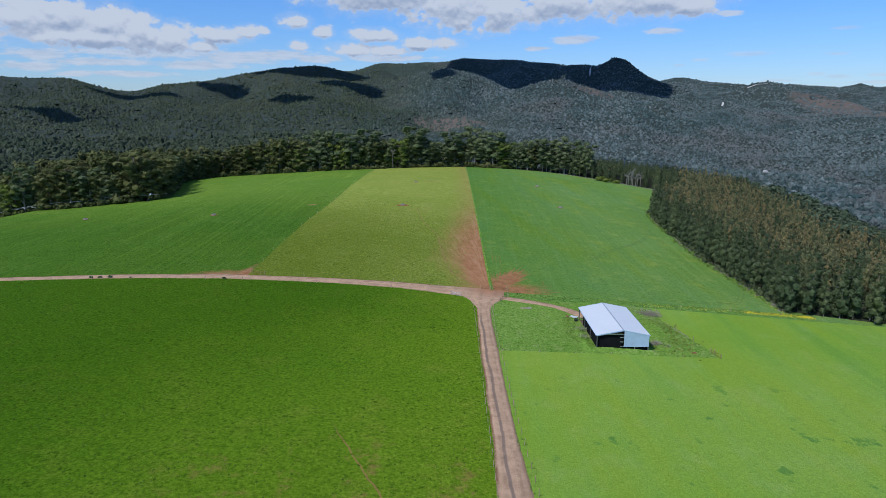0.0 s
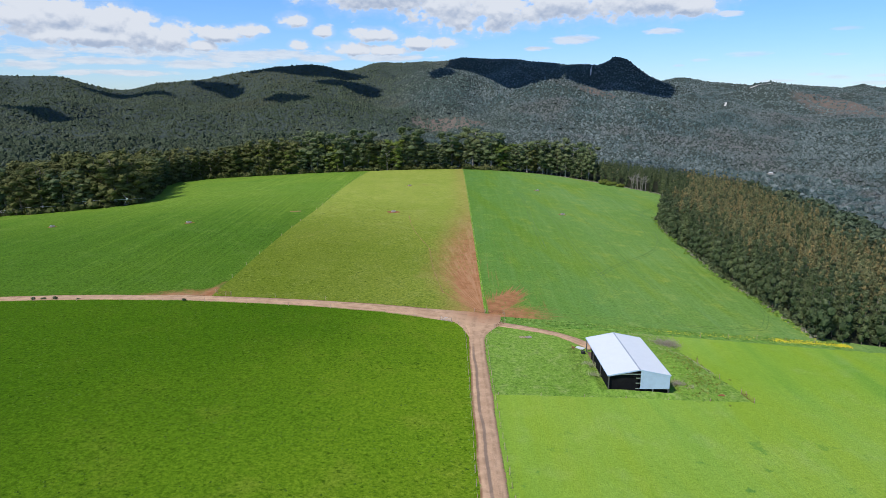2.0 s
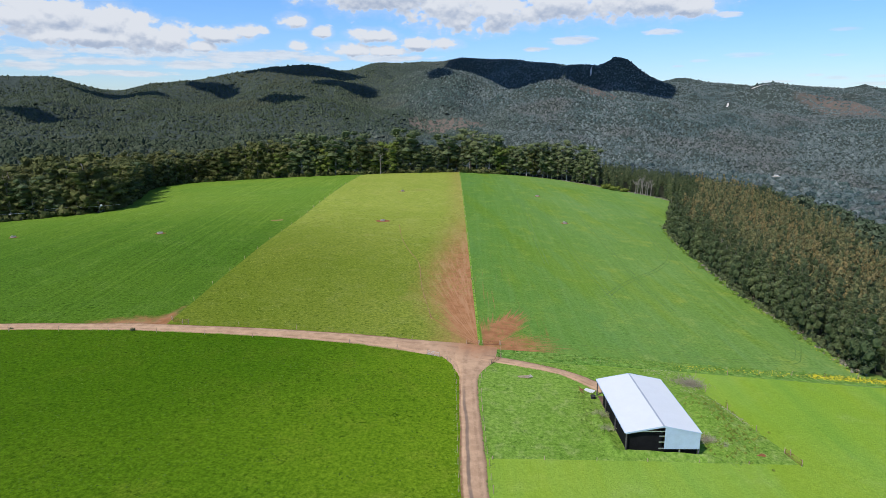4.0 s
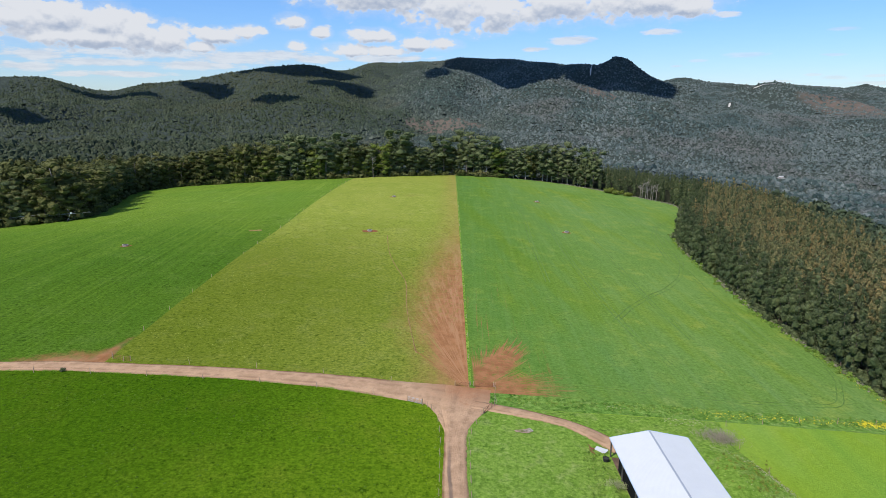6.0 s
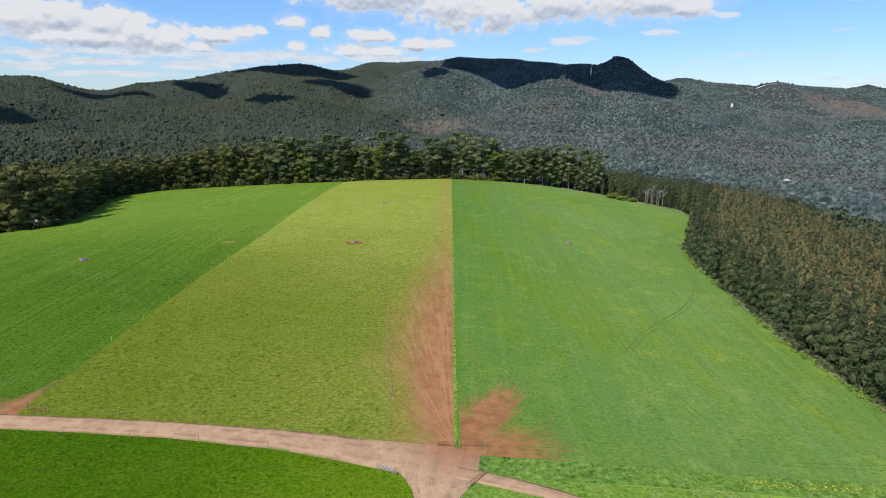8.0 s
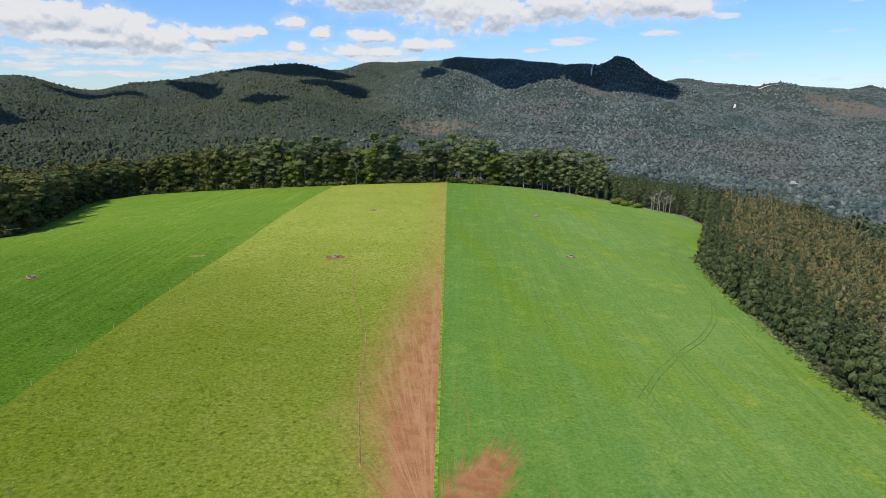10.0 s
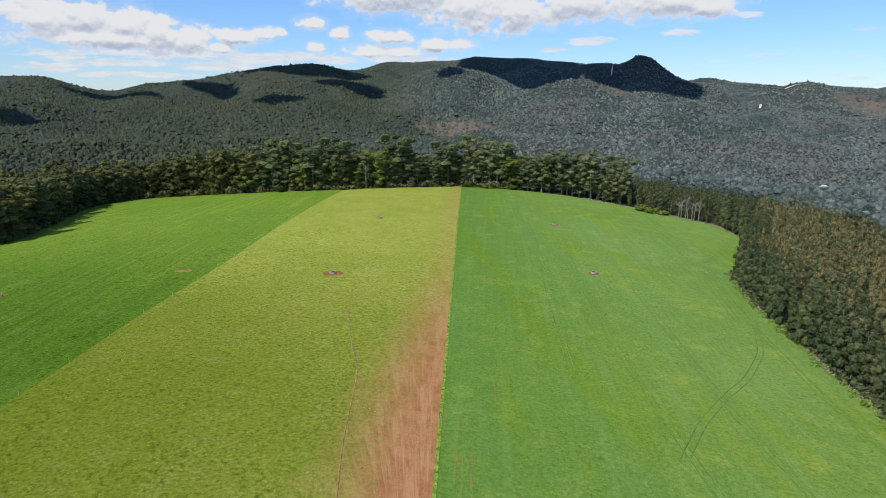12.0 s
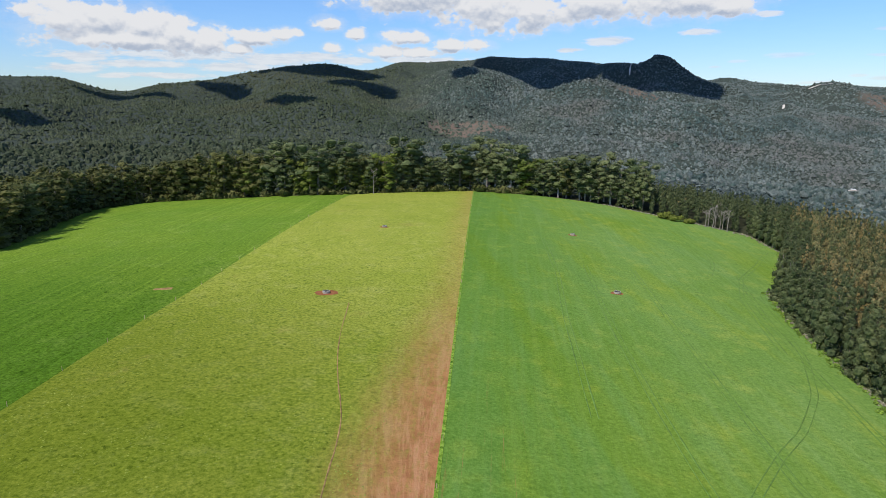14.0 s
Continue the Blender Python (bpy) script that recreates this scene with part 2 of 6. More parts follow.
def paint_far_west(g, p):
    col, h = turf(g, p, (0.142, 0.242, 0.028), (0.174, 0.264, 0.030), (0.222, 0.300, 0.060), 0.018, 1.6, 0.9)
    x, y, z = g.xyz(p)
    u = g.math("ADD", x, g.math("MULTIPLY", y, 0.035))
    rows = g.noise(g.vec(g.math("MULTIPLY", u, 1.6), g.math("MULTIPLY", y, 0.012)), 0.45, 6, 0.7)
    # nearer and western crop dimmed in colour for lens falloff and viewing angle
    view_dim = g.ramp(g.math("ADD", x, g.math("MULTIPLY", g.math("SUBTRACT", g.noise(p, 0.03, 4), 0.5), 60.0)), 0.0, -75.0, 0.4, 1.0)
    view_dim = g.math("MULTIPLY", view_dim, g.ramp(y, 400.0, 225.0, 0.15, 0.95))
    col = g.mix(view_dim, col, g.mix(1.0, col, (0.42, 0.545, 0.35), "MULTIPLY"))
    # sowing rows and wheel lines, paler and darker
    col = g.mix(g.math("MULTIPLY", g.ramp(rows, 0.50, 0.64), 0.55), col, g.mix(1.0, col, (1.5, 1.35, 1.6), "MULTIPLY"))
    col = g.mix(g.math("MULTIPLY", g.ramp(rows, 0.46, 0.34), 0.45), col, g.mix(1.0, col, (0.55, 0.66, 0.5), "MULTIPLY"))
    # bare soil spreading from the gateway along the road and up the field's edge
    dx, dy = g.math("ADD", x, 58.5), g.math("SUBTRACT", y, 172.0)
    along_road = g.math("SQRT", g.math("ADD", g.math("POWER", g.math("MULTIPLY", g.math("ADD", dx, 4.0), 0.62), 2.0), g.math("POWER", g.math("MULTIPLY", dy, 1.25), 2.0)))
    up_edge = g.math("ADD", g.math("ABSOLUTE", g.math("SUBTRACT", dx, g.math("MULTIPLY", dy, 0.10))), g.math("MULTIPLY", dy, 0.30))
    rag = g.math("SUBTRACT", g.noise(p, 0.3, 8, 0.72), 0.5)
    bare = g.math("MAXIMUM", g.ramp(g.math("MULTIPLY_ADD", rag, 15.0, along_road), 8.5, 2.0), g.ramp(g.math("MULTIPLY_ADD", rag, 5.0, up_edge), 5.0, 1.5))
    return g.mix(g.math("MULTIPLY", bare, 0.92), col, g.mix(g.ramp(rag, -0.1, 0.15, 0.0, 0.5), soil(g, p), (0.40, 0.24, 0.14))), h


def paint_paddock(g, p):
    col, h = turf(g, p, (0.295, 0.325, 0.056), (0.250, 0.296, 0.042), (0.350, 0.362, 0.100), 0.03, 1.5, 0.75)
    x, y, z = g.xyz(p)
    # near and west dimmed, far end left pale: view falloff painted into the sward
    view_dim = g.math("MULTIPLY", g.ramp(g.math("ADD", x, g.math("MULTIPLY", g.math("SUBTRACT", g.noise(p, 0.04, 4), 0.5), 40.0)), 15.0, -50.0, 0.6, 1.0), g.ramp(y, 350.0, 222.0, 0.0, 1.0))
    col = g.mix(view_dim, col, g.mix(1.0, col, (0.50, 0.56, 0.33), "MULTIPLY"))
    edge = g.math("SUBTRACT", g.math("ADD", 13.2, g.math("MULTIPLY", g.math("SUBTRACT", y, 170.0), 0.0155)), x)
    ragged = g.math("MULTIPLY", g.math("SUBTRACT", g.noise(g.vec(x, g.math("MULTIPLY", y, 0.3)), 0.35, 7, 0.65), 0.5), 9.0)
    d = g.math("ADD", edge, ragged)
    width = g.math("ADD", g.ramp(y, 320.0, 185.0, 2.0, 10.0), g.ramp(y, 205.0, 176.0, 0.0, -6.5))
    bare = g.math("MULTIPLY", g.ramp(g.math("SUBTRACT", d, width), 11.0, -6.0), g.ramp(y, 330.0, 225.0, 0.35, 0.95))
    bare = g.math("MULTIPLY", bare, g.ramp(g.noise(g.vec(x, g.math("MULTIPLY", y, 0.35)), 1.1, 7, 0.7), 0.30, 0.55, 0.55, 1.0))
    # bare streaks fanning out of the gateway
    dx, dy = g.math("SUBTRACT", 13.4, x), g.math("SUBTRACT", y, 167.5)
    r = g.math("SQRT", g.math("ADD", g.math("MULTIPLY", dx, dx), g.math("MULTIPLY", dy, dy)))
    ang = g.math("ARCTAN2", dx, dy)
    streak = g.noise(g.vec(g.math("MULTIPLY", ang, 34.0), g.math("MULTIPLY", r, 0.05), 5.0), 1.5, 7, 0.68)
    reach = g.math("ADD", g.ramp(ang, 0.95, 0.5, 3.0, 17.0), g.ramp(ang, 0.5, 0.08, 0.0, 24.0))
    rays = g.ramp(g.math("SUBTRACT", g.math("ADD", r, g.math("MULTIPLY", g.math("SUBTRACT", streak, 0.5), 52.0)), reach), 5.0, -8.0)
    bare = g.math("MAXIMUM", bare, g.math("MULTIPLY", rays, 0.92))
    col = g.mix(bare, col, g.mix(g.ramp(streak, 0.42, 0.62), soil(g, p), (0.42, 0.210, 0.108)))
    worn = g.math("MULTIPLY", g.ramp(g.noise(p, 0.08, 6, 0.65), 0.60, 0.74), 0.35)
    return g.mix(worn, col, (0.25, 0.20, 0.06)), h


def paint_far_east(g, p):
    col, h = turf(g, p, (0.116, 0.220, 0.040), (0.098, 0.198, 0.028), (0.190, 0.275, 0.044), 0.02, 1.6, 0.5)
    x, y, z = g.xyz(p)
    rows = g.noise(g.vec(g.math("MULTIPLY", g.math("SUBTRACT", x, g.math("MULTIPLY", y, 0.05)), 1.2), g.math("MULTIPLY", y, 0.03)), 0.5, 5)
    col = g.mix(g.math("MULTIPLY", g.ramp(rows, 0.42, 0.75), 0.2), col, (0.185, 0.305, 0.085))
    # paler eastward: grazing sheen on the crop put into its colour
    pale = g.math("MULTIPLY", g.ramp(g.math("ADD", x, g.math("MULTIPLY", g.math("SUBTRACT", g.noise(p, 0.02, 4), 0.5), 70.0)), 15.0, 75.0), g.ramp(y, 180.0, 300.0, 0.85, 0.75))
    col = g.mix(pale, col, g.mix(1.0, col, (1.42, 1.22, 1.6), "MULTIPLY"))
    # bands of yellower and bluer crop along the drill rows
    band = g.noise(g.vec(g.math("MULTIPLY", g.math("ADD", x, g.math("MULTIPLY", y, 0.10)), 0.075), g.math("MULTIPLY", y, 0.010), 8.0), 1.0, 4, 0.6)
    col = g.mix(g.ramp(band, 0.48, 0.64, 0.0, 0.75), col, g.mix(1.0, col, (1.10, 0.99, 0.62), "MULTIPLY"))
    col = g.mix(g.ramp(band, 0.46, 0.34, 0.0, 0.7), col, g.mix(1.0, col, (0.93, 0.97, 1.18), "MULTIPLY"))
    # bare fan spreading from the gateway
    dx, dy = g.math("SUBTRACT", x, 15.0), g.math("SUBTRACT", y, 167.5)
    r = g.math("SQRT", g.math("ADD", g.math("MULTIPLY", dx, dx), g.math("MULTIPLY", dy, dy)))
    ang = g.math("ARCTAN2", dx, dy)
    streak = g.noise(g.vec(g.math("MULTIPLY", ang, 34.0), g.math("MULTIPLY", r, 0.05)), 1.5, 7, 0.68)
    reach = g.math("ADD", g.math("ADD", g.ramp(ang, 0.05, 0.3, 14.0, 24.0), g.ramp(ang, 0.46, 0.74, 0.0, -14.0)), g.ramp(ang, 0.85, 1.1, 0.0, 3.5))
    rr = g.math("ADD", r, g.math("MULTIPLY", g.math("SUBTRACT", streak, 0.5), 46.0))
    fan = g.ramp(g.math("SUBTRACT", rr, reach), 2.0, -4.0)
    fan = g.math("MULTIPLY", fan, g.ramp(g.noise(p, 0.8, 7, 0.75), 0.32, 0.50, 0.35, 1.0))
    gap = g.ramp(dx, -1.0, -0.4)
    col = g.mix(g.math("MULTIPLY", g.math("MULTIPLY", fan, gap), 0.95), col, soil(g, p))
    # long broken scratches beside the dividing strip, drawn out by hooves
    sx = g.noise(g.vec(g.math("MULTIPLY", g.math("SUBTRACT", dx, g.math("MULTIPLY", dy, 0.03)), 1.0), g.math("MULTIPLY", y, 0.014), 4.0), 1.5, 4, 0.6)
    k = g.math("MULTIPLY", g.math("MULTIPLY", g.ramp(sx, 0.58, 0.66), g.ramp(dx, 19.0, 9.0)), g.math("MULTIPLY", g.ramp(y, 262.0, 195.0), g.ramp(g.noise(p, 0.7, 6, 0.75), 0.40, 0.56)))
    return g.mix(g.math("MULTIPLY", k, 0.75), col, soil(g, p)), h


def paint_pen(g, p):
    col, h = turf(g, p, (0.160, 0.270, 0.036), (0.185, 0.290, 0.046), (0.290, 0.340, 0.110), 0.06, 1.6, 0.8)
    k = g.math("MULTIPLY", g.ramp(g.noise(p, 0.2, 7, 0.7), 0.62, 0.74), 0.6)
    return g.mix(k, col, (0.24, 0.22, 0.10)), h


def paint_road(g, p):
    n = g.noise(p, 0.5, 8, 0.65)
    f = g.noise(p, 3.2, 6, 0.75)
    col = g.mix(g.ramp(n, 0.35, 0.65), (0.53, 0.340, 0.205), (0.42, 0.262, 0.154))
    col = g.mix(g.math("MULTIPLY", g.ramp(f, 0.50, 0.66), 0.2), col, (0.54, 0.390, 0.270))
    col = g.mix(g.math("MULTIPLY", g.ramp(f, 0.44, 0.34), 0.15), col, (0.28, 0.175, 0.112))
    mark = g.tree.nodes.new("ShaderNodeAttribute")
    mark.attribute_name = "across"
    u = g.math("ABSOLUTE", g.math("ADD", mark.outputs[2], g.math("MULTIPLY", g.math("SUBTRACT", g.noise(p, 0.25, 4), 0.5), 0.35)))
    # pressed wheel lines, a stony crown and grass creeping in from the sides
    wheel = g.ramp(g.math("ABSOLUTE", g.math("SUBTRACT", u, 0.42)), 0.20, 0.04)
    col = g.mix(g.math("MULTIPLY", wheel, g.ramp(n, 0.35, 0.62, 0.0, 0.34)), col, (0.200, 0.124, 0.080))
    grass = g.ramp(g.math("ADD", u, g.math("MULTIPLY", g.math("SUBTRACT", g.noise(p, 1.3, 7, 0.7), 0.5), 0.9)), 0.86, 1.02)
    x, y, z = g.xyz(p)
    open_ = g.ramp(g.math("SQRT", g.math("ADD", g.math("POWER", g.math("SUBTRACT", x, 10.0), 2.0), g.math("POWER", g.math("SUBTRACT", y, 163.0), 2.0))), 9.0, 16.0)
    col = g.mix(g.math("MULTIPLY", g.math("MULTIPLY", g.ramp(u, 0.68, 0.92), open_), 0.5), col, (0.28, 0.155, 0.088))
    col = g.mix(g.math("MULTIPLY", g.math("MULTIPLY", grass, open_), 0.85), col, (0.130, 0.205, 0.035))
    # low bank along one edge, with its shadow put into the brown
    bank = g.math("MULTIPLY", g.ramp(mark.outputs[2], 0.74, 0.90), g.ramp(g.noise(p, 0.35, 6, 0.7), 0.38, 0.55))
    col = g.mix(g.math("MULTIPLY", g.math("MULTIPLY", bank, open_), 0.75), col, (0.185, 0.092, 0.050))
    # red soil is trodden out of the gateways onto the crossing
    far = g.math("SQRT", g.math("ADD", g.math("POWER", g.math("SUBTRACT", x, 14.0), 2.0), g.math("POWER", g.math("SUBTRACT", y, 169.5), 2.0)))
    col = g.mix(g.math("MULTIPLY", g.ramp(g.math("ADD", far, g.math("MULTIPLY", g.math("SUBTRACT", n, 0.5), 14.0)), 11.0, 2.0), 0.75), col, soil(g, p))
    return col, g.math("ADD", f, n)


def paint_lane(g, p):
    col, h = paint_road(g, p)
    x, y, z = g.xyz(p)
    mid = g.math("SUBTRACT", x, g.math("ADD", 9.2, g.math("MULTIPLY", g.math("SUBTRACT", g.noise(g.vec(0.0, y), 0.07, 5, 0.6), 0.5), 1.5)))
    damp = g.math("MULTIPLY", g.ramp(g.math("ABSOLUTE", mid), 0.38, 0.12), g.ramp(y, 152.0, 140.0))
    damp = g.math("MULTIPLY", damp, g.ramp(g.noise(p, 0.15, 4), 0.22, 0.42))
    return g.mix(g.math("MULTIPLY", damp, 0.72), col, (0.16, 0.120, 0.095)), h


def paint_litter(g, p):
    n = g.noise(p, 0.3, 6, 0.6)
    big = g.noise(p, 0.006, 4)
    # leaf litter, its tone lowered to deepen the shade under the trees
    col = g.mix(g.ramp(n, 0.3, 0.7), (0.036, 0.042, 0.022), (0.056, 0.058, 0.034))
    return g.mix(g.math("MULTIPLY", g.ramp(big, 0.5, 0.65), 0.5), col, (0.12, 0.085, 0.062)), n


def paint_bush_floor(g, p):
    """Low scrub and litter under the open forest, with bare brown slopes."""
    n = g.noise(p, 0.22, 7, 0.7)
    col = g.mix(g.ramp(n, 0.35, 0.65), (0.032, 0.043, 0.036), (0.064, 0.077, 0.064))
    x, y, z = g.xyz(p)
    bare = 9.0
    for cx, cy, rx, ry in ((14, 1092, 62, 48), (915, 1410, 125, 150), (330, 1330, 50, 30)):
        u, v = g.math("MULTIPLY_ADD", x, 1 / rx, -cx / rx), g.math("MULTIPLY_ADD", y, 1 / ry, -cy / ry)
        bare = g.math("MINIMUM", bare, g.math("MULTIPLY_ADD", u, u, g.math("MULTIPLY", v, v)))
    bare = g.ramp(g.math("ADD", bare, g.math("SUBTRACT", g.noise(p, 0.03, 6, 0.65), 0.5)), 1.3, 0.6)
    brown = g.mix(g.ramp(g.noise(p, 0.08, 7, 0.7), 0.38, 0.62), (0.165, 0.118, 0.094), (0.120, 0.106, 0.080))
    return g.mix(bare, col, brown), n


def paint_verge(g, p):
    col, h = turf(g, p, (0.122, 0.236, 0.038), (0.160, 0.270, 0.048), (0.215, 0.282, 0.082), 0.09, 1.0)
    k = g.math("MULTIPLY", g.ramp(g.noise(p, 0.5, 6, 0.7), 0.58, 0.72), 0.6)
    return g.mix(k, col, (0.27, 0.25, 0.13)), h


def paint_strip(g, p):
    return turf(g, p, (0.200, 0.315, 0.042), (0.170, 0.285, 0.034), (0.270, 0.340, 0.085), 0.2, 1.5)


M = {}
for key, fn in (("near_west", paint_near_west), ("near_east", paint_near_east), ("far_west", paint_far_west), ("paddock", paint_paddock),
                ("far_east", paint_far_east), ("pen", paint_pen), ("road", paint_road), ("lane", paint_lane), ("litter", paint_litter), ("bush_floor", paint_bush_floor),
                ("verge", paint_verge), ("strip", paint_strip)):
    M[key] = material(key, fn, 0.95, 0.0, (0.7, 0.25), 0.03)


def foliage(name, a, b, c, rough=0.55, region=0.02, west=None, spray_scale=2.6, mottle=0.8):
    """Leaves: tone by crown, by leaf and by district."""
    def paint(g, p):
        mark = g.tree.nodes.new("ShaderNodeAttribute")
        mark.attribute_name = "tone"
        tone = mark.outputs[2]
        leaf = g.node("ShaderNodeNewGeometry", 8)
        obj = g.node("ShaderNodeObjectInfo", 5)
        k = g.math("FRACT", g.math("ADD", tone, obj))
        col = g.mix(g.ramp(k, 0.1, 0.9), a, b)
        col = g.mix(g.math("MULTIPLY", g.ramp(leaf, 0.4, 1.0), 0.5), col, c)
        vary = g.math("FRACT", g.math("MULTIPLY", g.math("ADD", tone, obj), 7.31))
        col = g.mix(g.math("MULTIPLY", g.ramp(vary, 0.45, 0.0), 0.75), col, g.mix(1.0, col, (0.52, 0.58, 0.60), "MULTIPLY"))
        d = g.noise(p, region, 4, 0.6)
        col = g.mix(g.math("MULTIPLY", g.ramp(d, 0.4, 0.7), 0.45), col, b)
        if west:
            # stands of darker and of drier trees
            col = g.mix(g.ramp(g.noise(p, 0.0065, 5, 0.6), 0.50, 0.60, 0.0, 0.8), col, g.mix(1.0, col, (0.60, 0.70, 0.72), "MULTIPLY"))
            col = g.mix(g.ramp(g.noise(g.vmath("ADD", p, (300.0, 70.0, 0.0)), 0.0042, 5, 0.65), 0.52, 0.66, 0.0, 0.6), col, (0.155, 0.138, 0.126))
            # western slopes turn darker and greener, with less of the painted haze blue
            x = g.math("ADD", g.xyz(p)[0], g.math("MULTIPLY", g.math("SUBTRACT", g.noise(p, 0.002, 4), 0.5), 900.0))
            col = g.mix(g.ramp(x, 180.0, -240.0, 0.0, 0.92), col, g.mix(1.0, g.mix(0.6, col, west), (0.66, 0.68, 0.50), "MULTIPLY"))
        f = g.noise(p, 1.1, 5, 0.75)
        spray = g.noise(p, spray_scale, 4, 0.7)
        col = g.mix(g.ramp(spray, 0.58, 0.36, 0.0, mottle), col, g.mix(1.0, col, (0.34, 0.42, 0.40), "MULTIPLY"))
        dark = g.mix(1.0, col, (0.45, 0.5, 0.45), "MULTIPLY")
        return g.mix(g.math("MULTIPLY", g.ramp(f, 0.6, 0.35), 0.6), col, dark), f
    return material(name, paint, rough + 0.2, 0.0, (0.7, 0.4), 0.10)


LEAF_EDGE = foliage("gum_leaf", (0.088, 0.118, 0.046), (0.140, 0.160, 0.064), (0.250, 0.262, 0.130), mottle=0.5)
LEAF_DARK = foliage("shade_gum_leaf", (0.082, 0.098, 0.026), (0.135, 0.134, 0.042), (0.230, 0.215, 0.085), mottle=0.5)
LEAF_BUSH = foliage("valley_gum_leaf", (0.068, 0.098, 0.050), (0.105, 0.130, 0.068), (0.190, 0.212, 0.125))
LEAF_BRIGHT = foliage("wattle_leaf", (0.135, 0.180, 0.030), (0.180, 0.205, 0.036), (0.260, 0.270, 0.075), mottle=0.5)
# far forest leaves: distance haze is put into their blue-grey colour
LEAF_FAR = foliage("hazed_bush_leaf", (0.068, 0.102, 0.092), (0.138, 0.158, 0.146), (0.285, 0.310, 0.295), region=0.0025, west=(0.090, 0.100, 0.046), spray_scale=0.42, mottle=0.85)
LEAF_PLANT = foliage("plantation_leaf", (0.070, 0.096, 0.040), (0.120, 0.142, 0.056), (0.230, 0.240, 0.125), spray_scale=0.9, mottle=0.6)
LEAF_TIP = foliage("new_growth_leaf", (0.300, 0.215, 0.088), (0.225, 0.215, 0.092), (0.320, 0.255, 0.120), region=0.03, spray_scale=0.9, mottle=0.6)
LEAF_GRASS = foliage("rank_grass", (0.165, 0.285, 0.036), (0.220, 0.330, 0.050), (0.340, 0.410, 0.115), mottle=0.35)
LEAF_LUSH = foliage("lush_grass", (0.060, 0.120, 0.004), (0.090, 0.160, 0.007), (0.120, 0.195, 0.014), mottle=0.3)
LEAF_SWARD = foliage("sward_grass", (0.200, 0.250, 0.034), (0.250, 0.295, 0.046), (0.310, 0.345, 0.080), mottle=0.3)
# near-black for panels that imitate the shade inside the shed
DARK_INSIDE = plain("dark_inside_black", (0.012, 0.012, 0.013), 0.9, vary=0.2, scale=1.0, spec=0.1)
LEAF_DRY = foliage("dry_twig", (0.40, 0.35, 0.26), (0.33, 0.29, 0.20), (0.50, 0.44, 0.33))
CAP = plain("ridge_sheet", (0.36, 0.39, 0.43), 0.5, 0.1, vary=0.05, scale=0.8)
TWIG = plain("bare_twig", (0.37, 0.32, 0.23), 0.85, vary=0.3, scale=3.0)
STRAW = plain("straw", (0.38, 0.39, 0.20), 0.85, vary=0.25, scale=3.0)
BARK = plain("bark", (0.23, 0.18, 0.13), 0.85, vary=0.3, scale=1.2)
PALE_BARK = plain("pale_bark", (0.48, 0.42, 0.35), 0.8, vary=0.25, scale=1.0)
GREY_BARK = plain("grey_bark", (0.30, 0.26, 0.23), 0.85, vary=0.25, scale=1.0)
TIN = plain("zinc_sheet", (0.63, 0.635, 0.62), 0.45, 0.0, vary=0.02, scale=0.6, spec=0.5)
WALL_TIN = plain("wall_sheet", (0.47, 0.57, 0.72), 0.5, 0.1, vary=0.06, scale=0.8, spec=0.5)
STEEL = plain("painted_steel", (0.14, 0.13, 0.13), 0.55, 0.4, vary=0.2, scale=4)
GALV = plain("galvanised_steel", (0.55, 0.56, 0.57), 0.4, 0.7, vary=0.12, scale=5, spec=0.5)
WOOD = plain("weathered_wood", (0.42, 0.30, 0.21), 0.85, vary=0.2, scale=2.5)
CONCRETE = plain("concrete", (0.44, 0.39, 0.32), 0.85, vary=0.15, scale=3)
RUST = plain("rust", (0.23, 0.09, 0.045), 0.85, vary=0.3, scale=4)
RUBBER = plain("rubber", (0.03, 0.03, 0.032), 0.7, vary=0.2, scale=5)
WHITE = plain("white_paint", (0.80, 0.80, 0.78), 0.5, vary=0.06, scale=2)
YELLOW = plain("yellow_petal", (0.66, 0.56, 0.03), 0.7, vary=0.15, scale=2)
SHED_FLOOR = plain("shed_floor_soil", (0.16, 0.10, 0.07), 0.95, vary=0.25, scale=0.8)
WATER = plain("water", (0.05, 0.05, 0.045), 0.6, vary=0.05, scale=2, spec=0.15)
WIRE = plain("fence_wire", (0.15, 0.14, 0.13), 0.6, 0.3, vary=0.1, scale=5)
WORN = plain("worn_path", (0.31, 0.195, 0.085), 0.95, vary=0.3, scale=0.9, spec=0.03)
GRAVEL = plain("pale_gravel", (0.52, 0.48, 0.43), 0.9, vary=0.12, scale=0.4)
RUT = plain("pressed_crop", (0.112, 0.208, 0.034), 0.9, vary=0.2, scale=0.8)
BARE = plain("red_soil", RED2, 0.95, vary=0.2, scale=0.7, spec=0.03)
CLOUD_WHITE = plain("cloud_white", (0.85, 0.85, 0.86), 1.0, vary=0.02, scale=0.01)


# ---- shape of the land ----
def smooth(lo, hi, v):
    k = np.clip((v - lo) / (hi - lo), 0, 1)
    return k * k * (3 - 2 * k)


def farm_z(x, y):
    """The crowned farm hill: a low polynomial swell."""
    u, v = np.clip(x, -300, 230) / 150, (np.maximum(np.clip(y, -1e9, 570), 60 + 0.12 * (y - 60)) - 280) / 200
    c = FARM
    return (c[0] + c[1] * u + c[2] * v + c[3] * u * u + c[4] * u * v + c[5] * v * v + c[6] * u**3 + c[7] * u * u * v
            + c[8] * u * v * v + c[9] * v**3 + c[10] * u**4 + c[11] * u * u * v * v + c[12] * v**4)


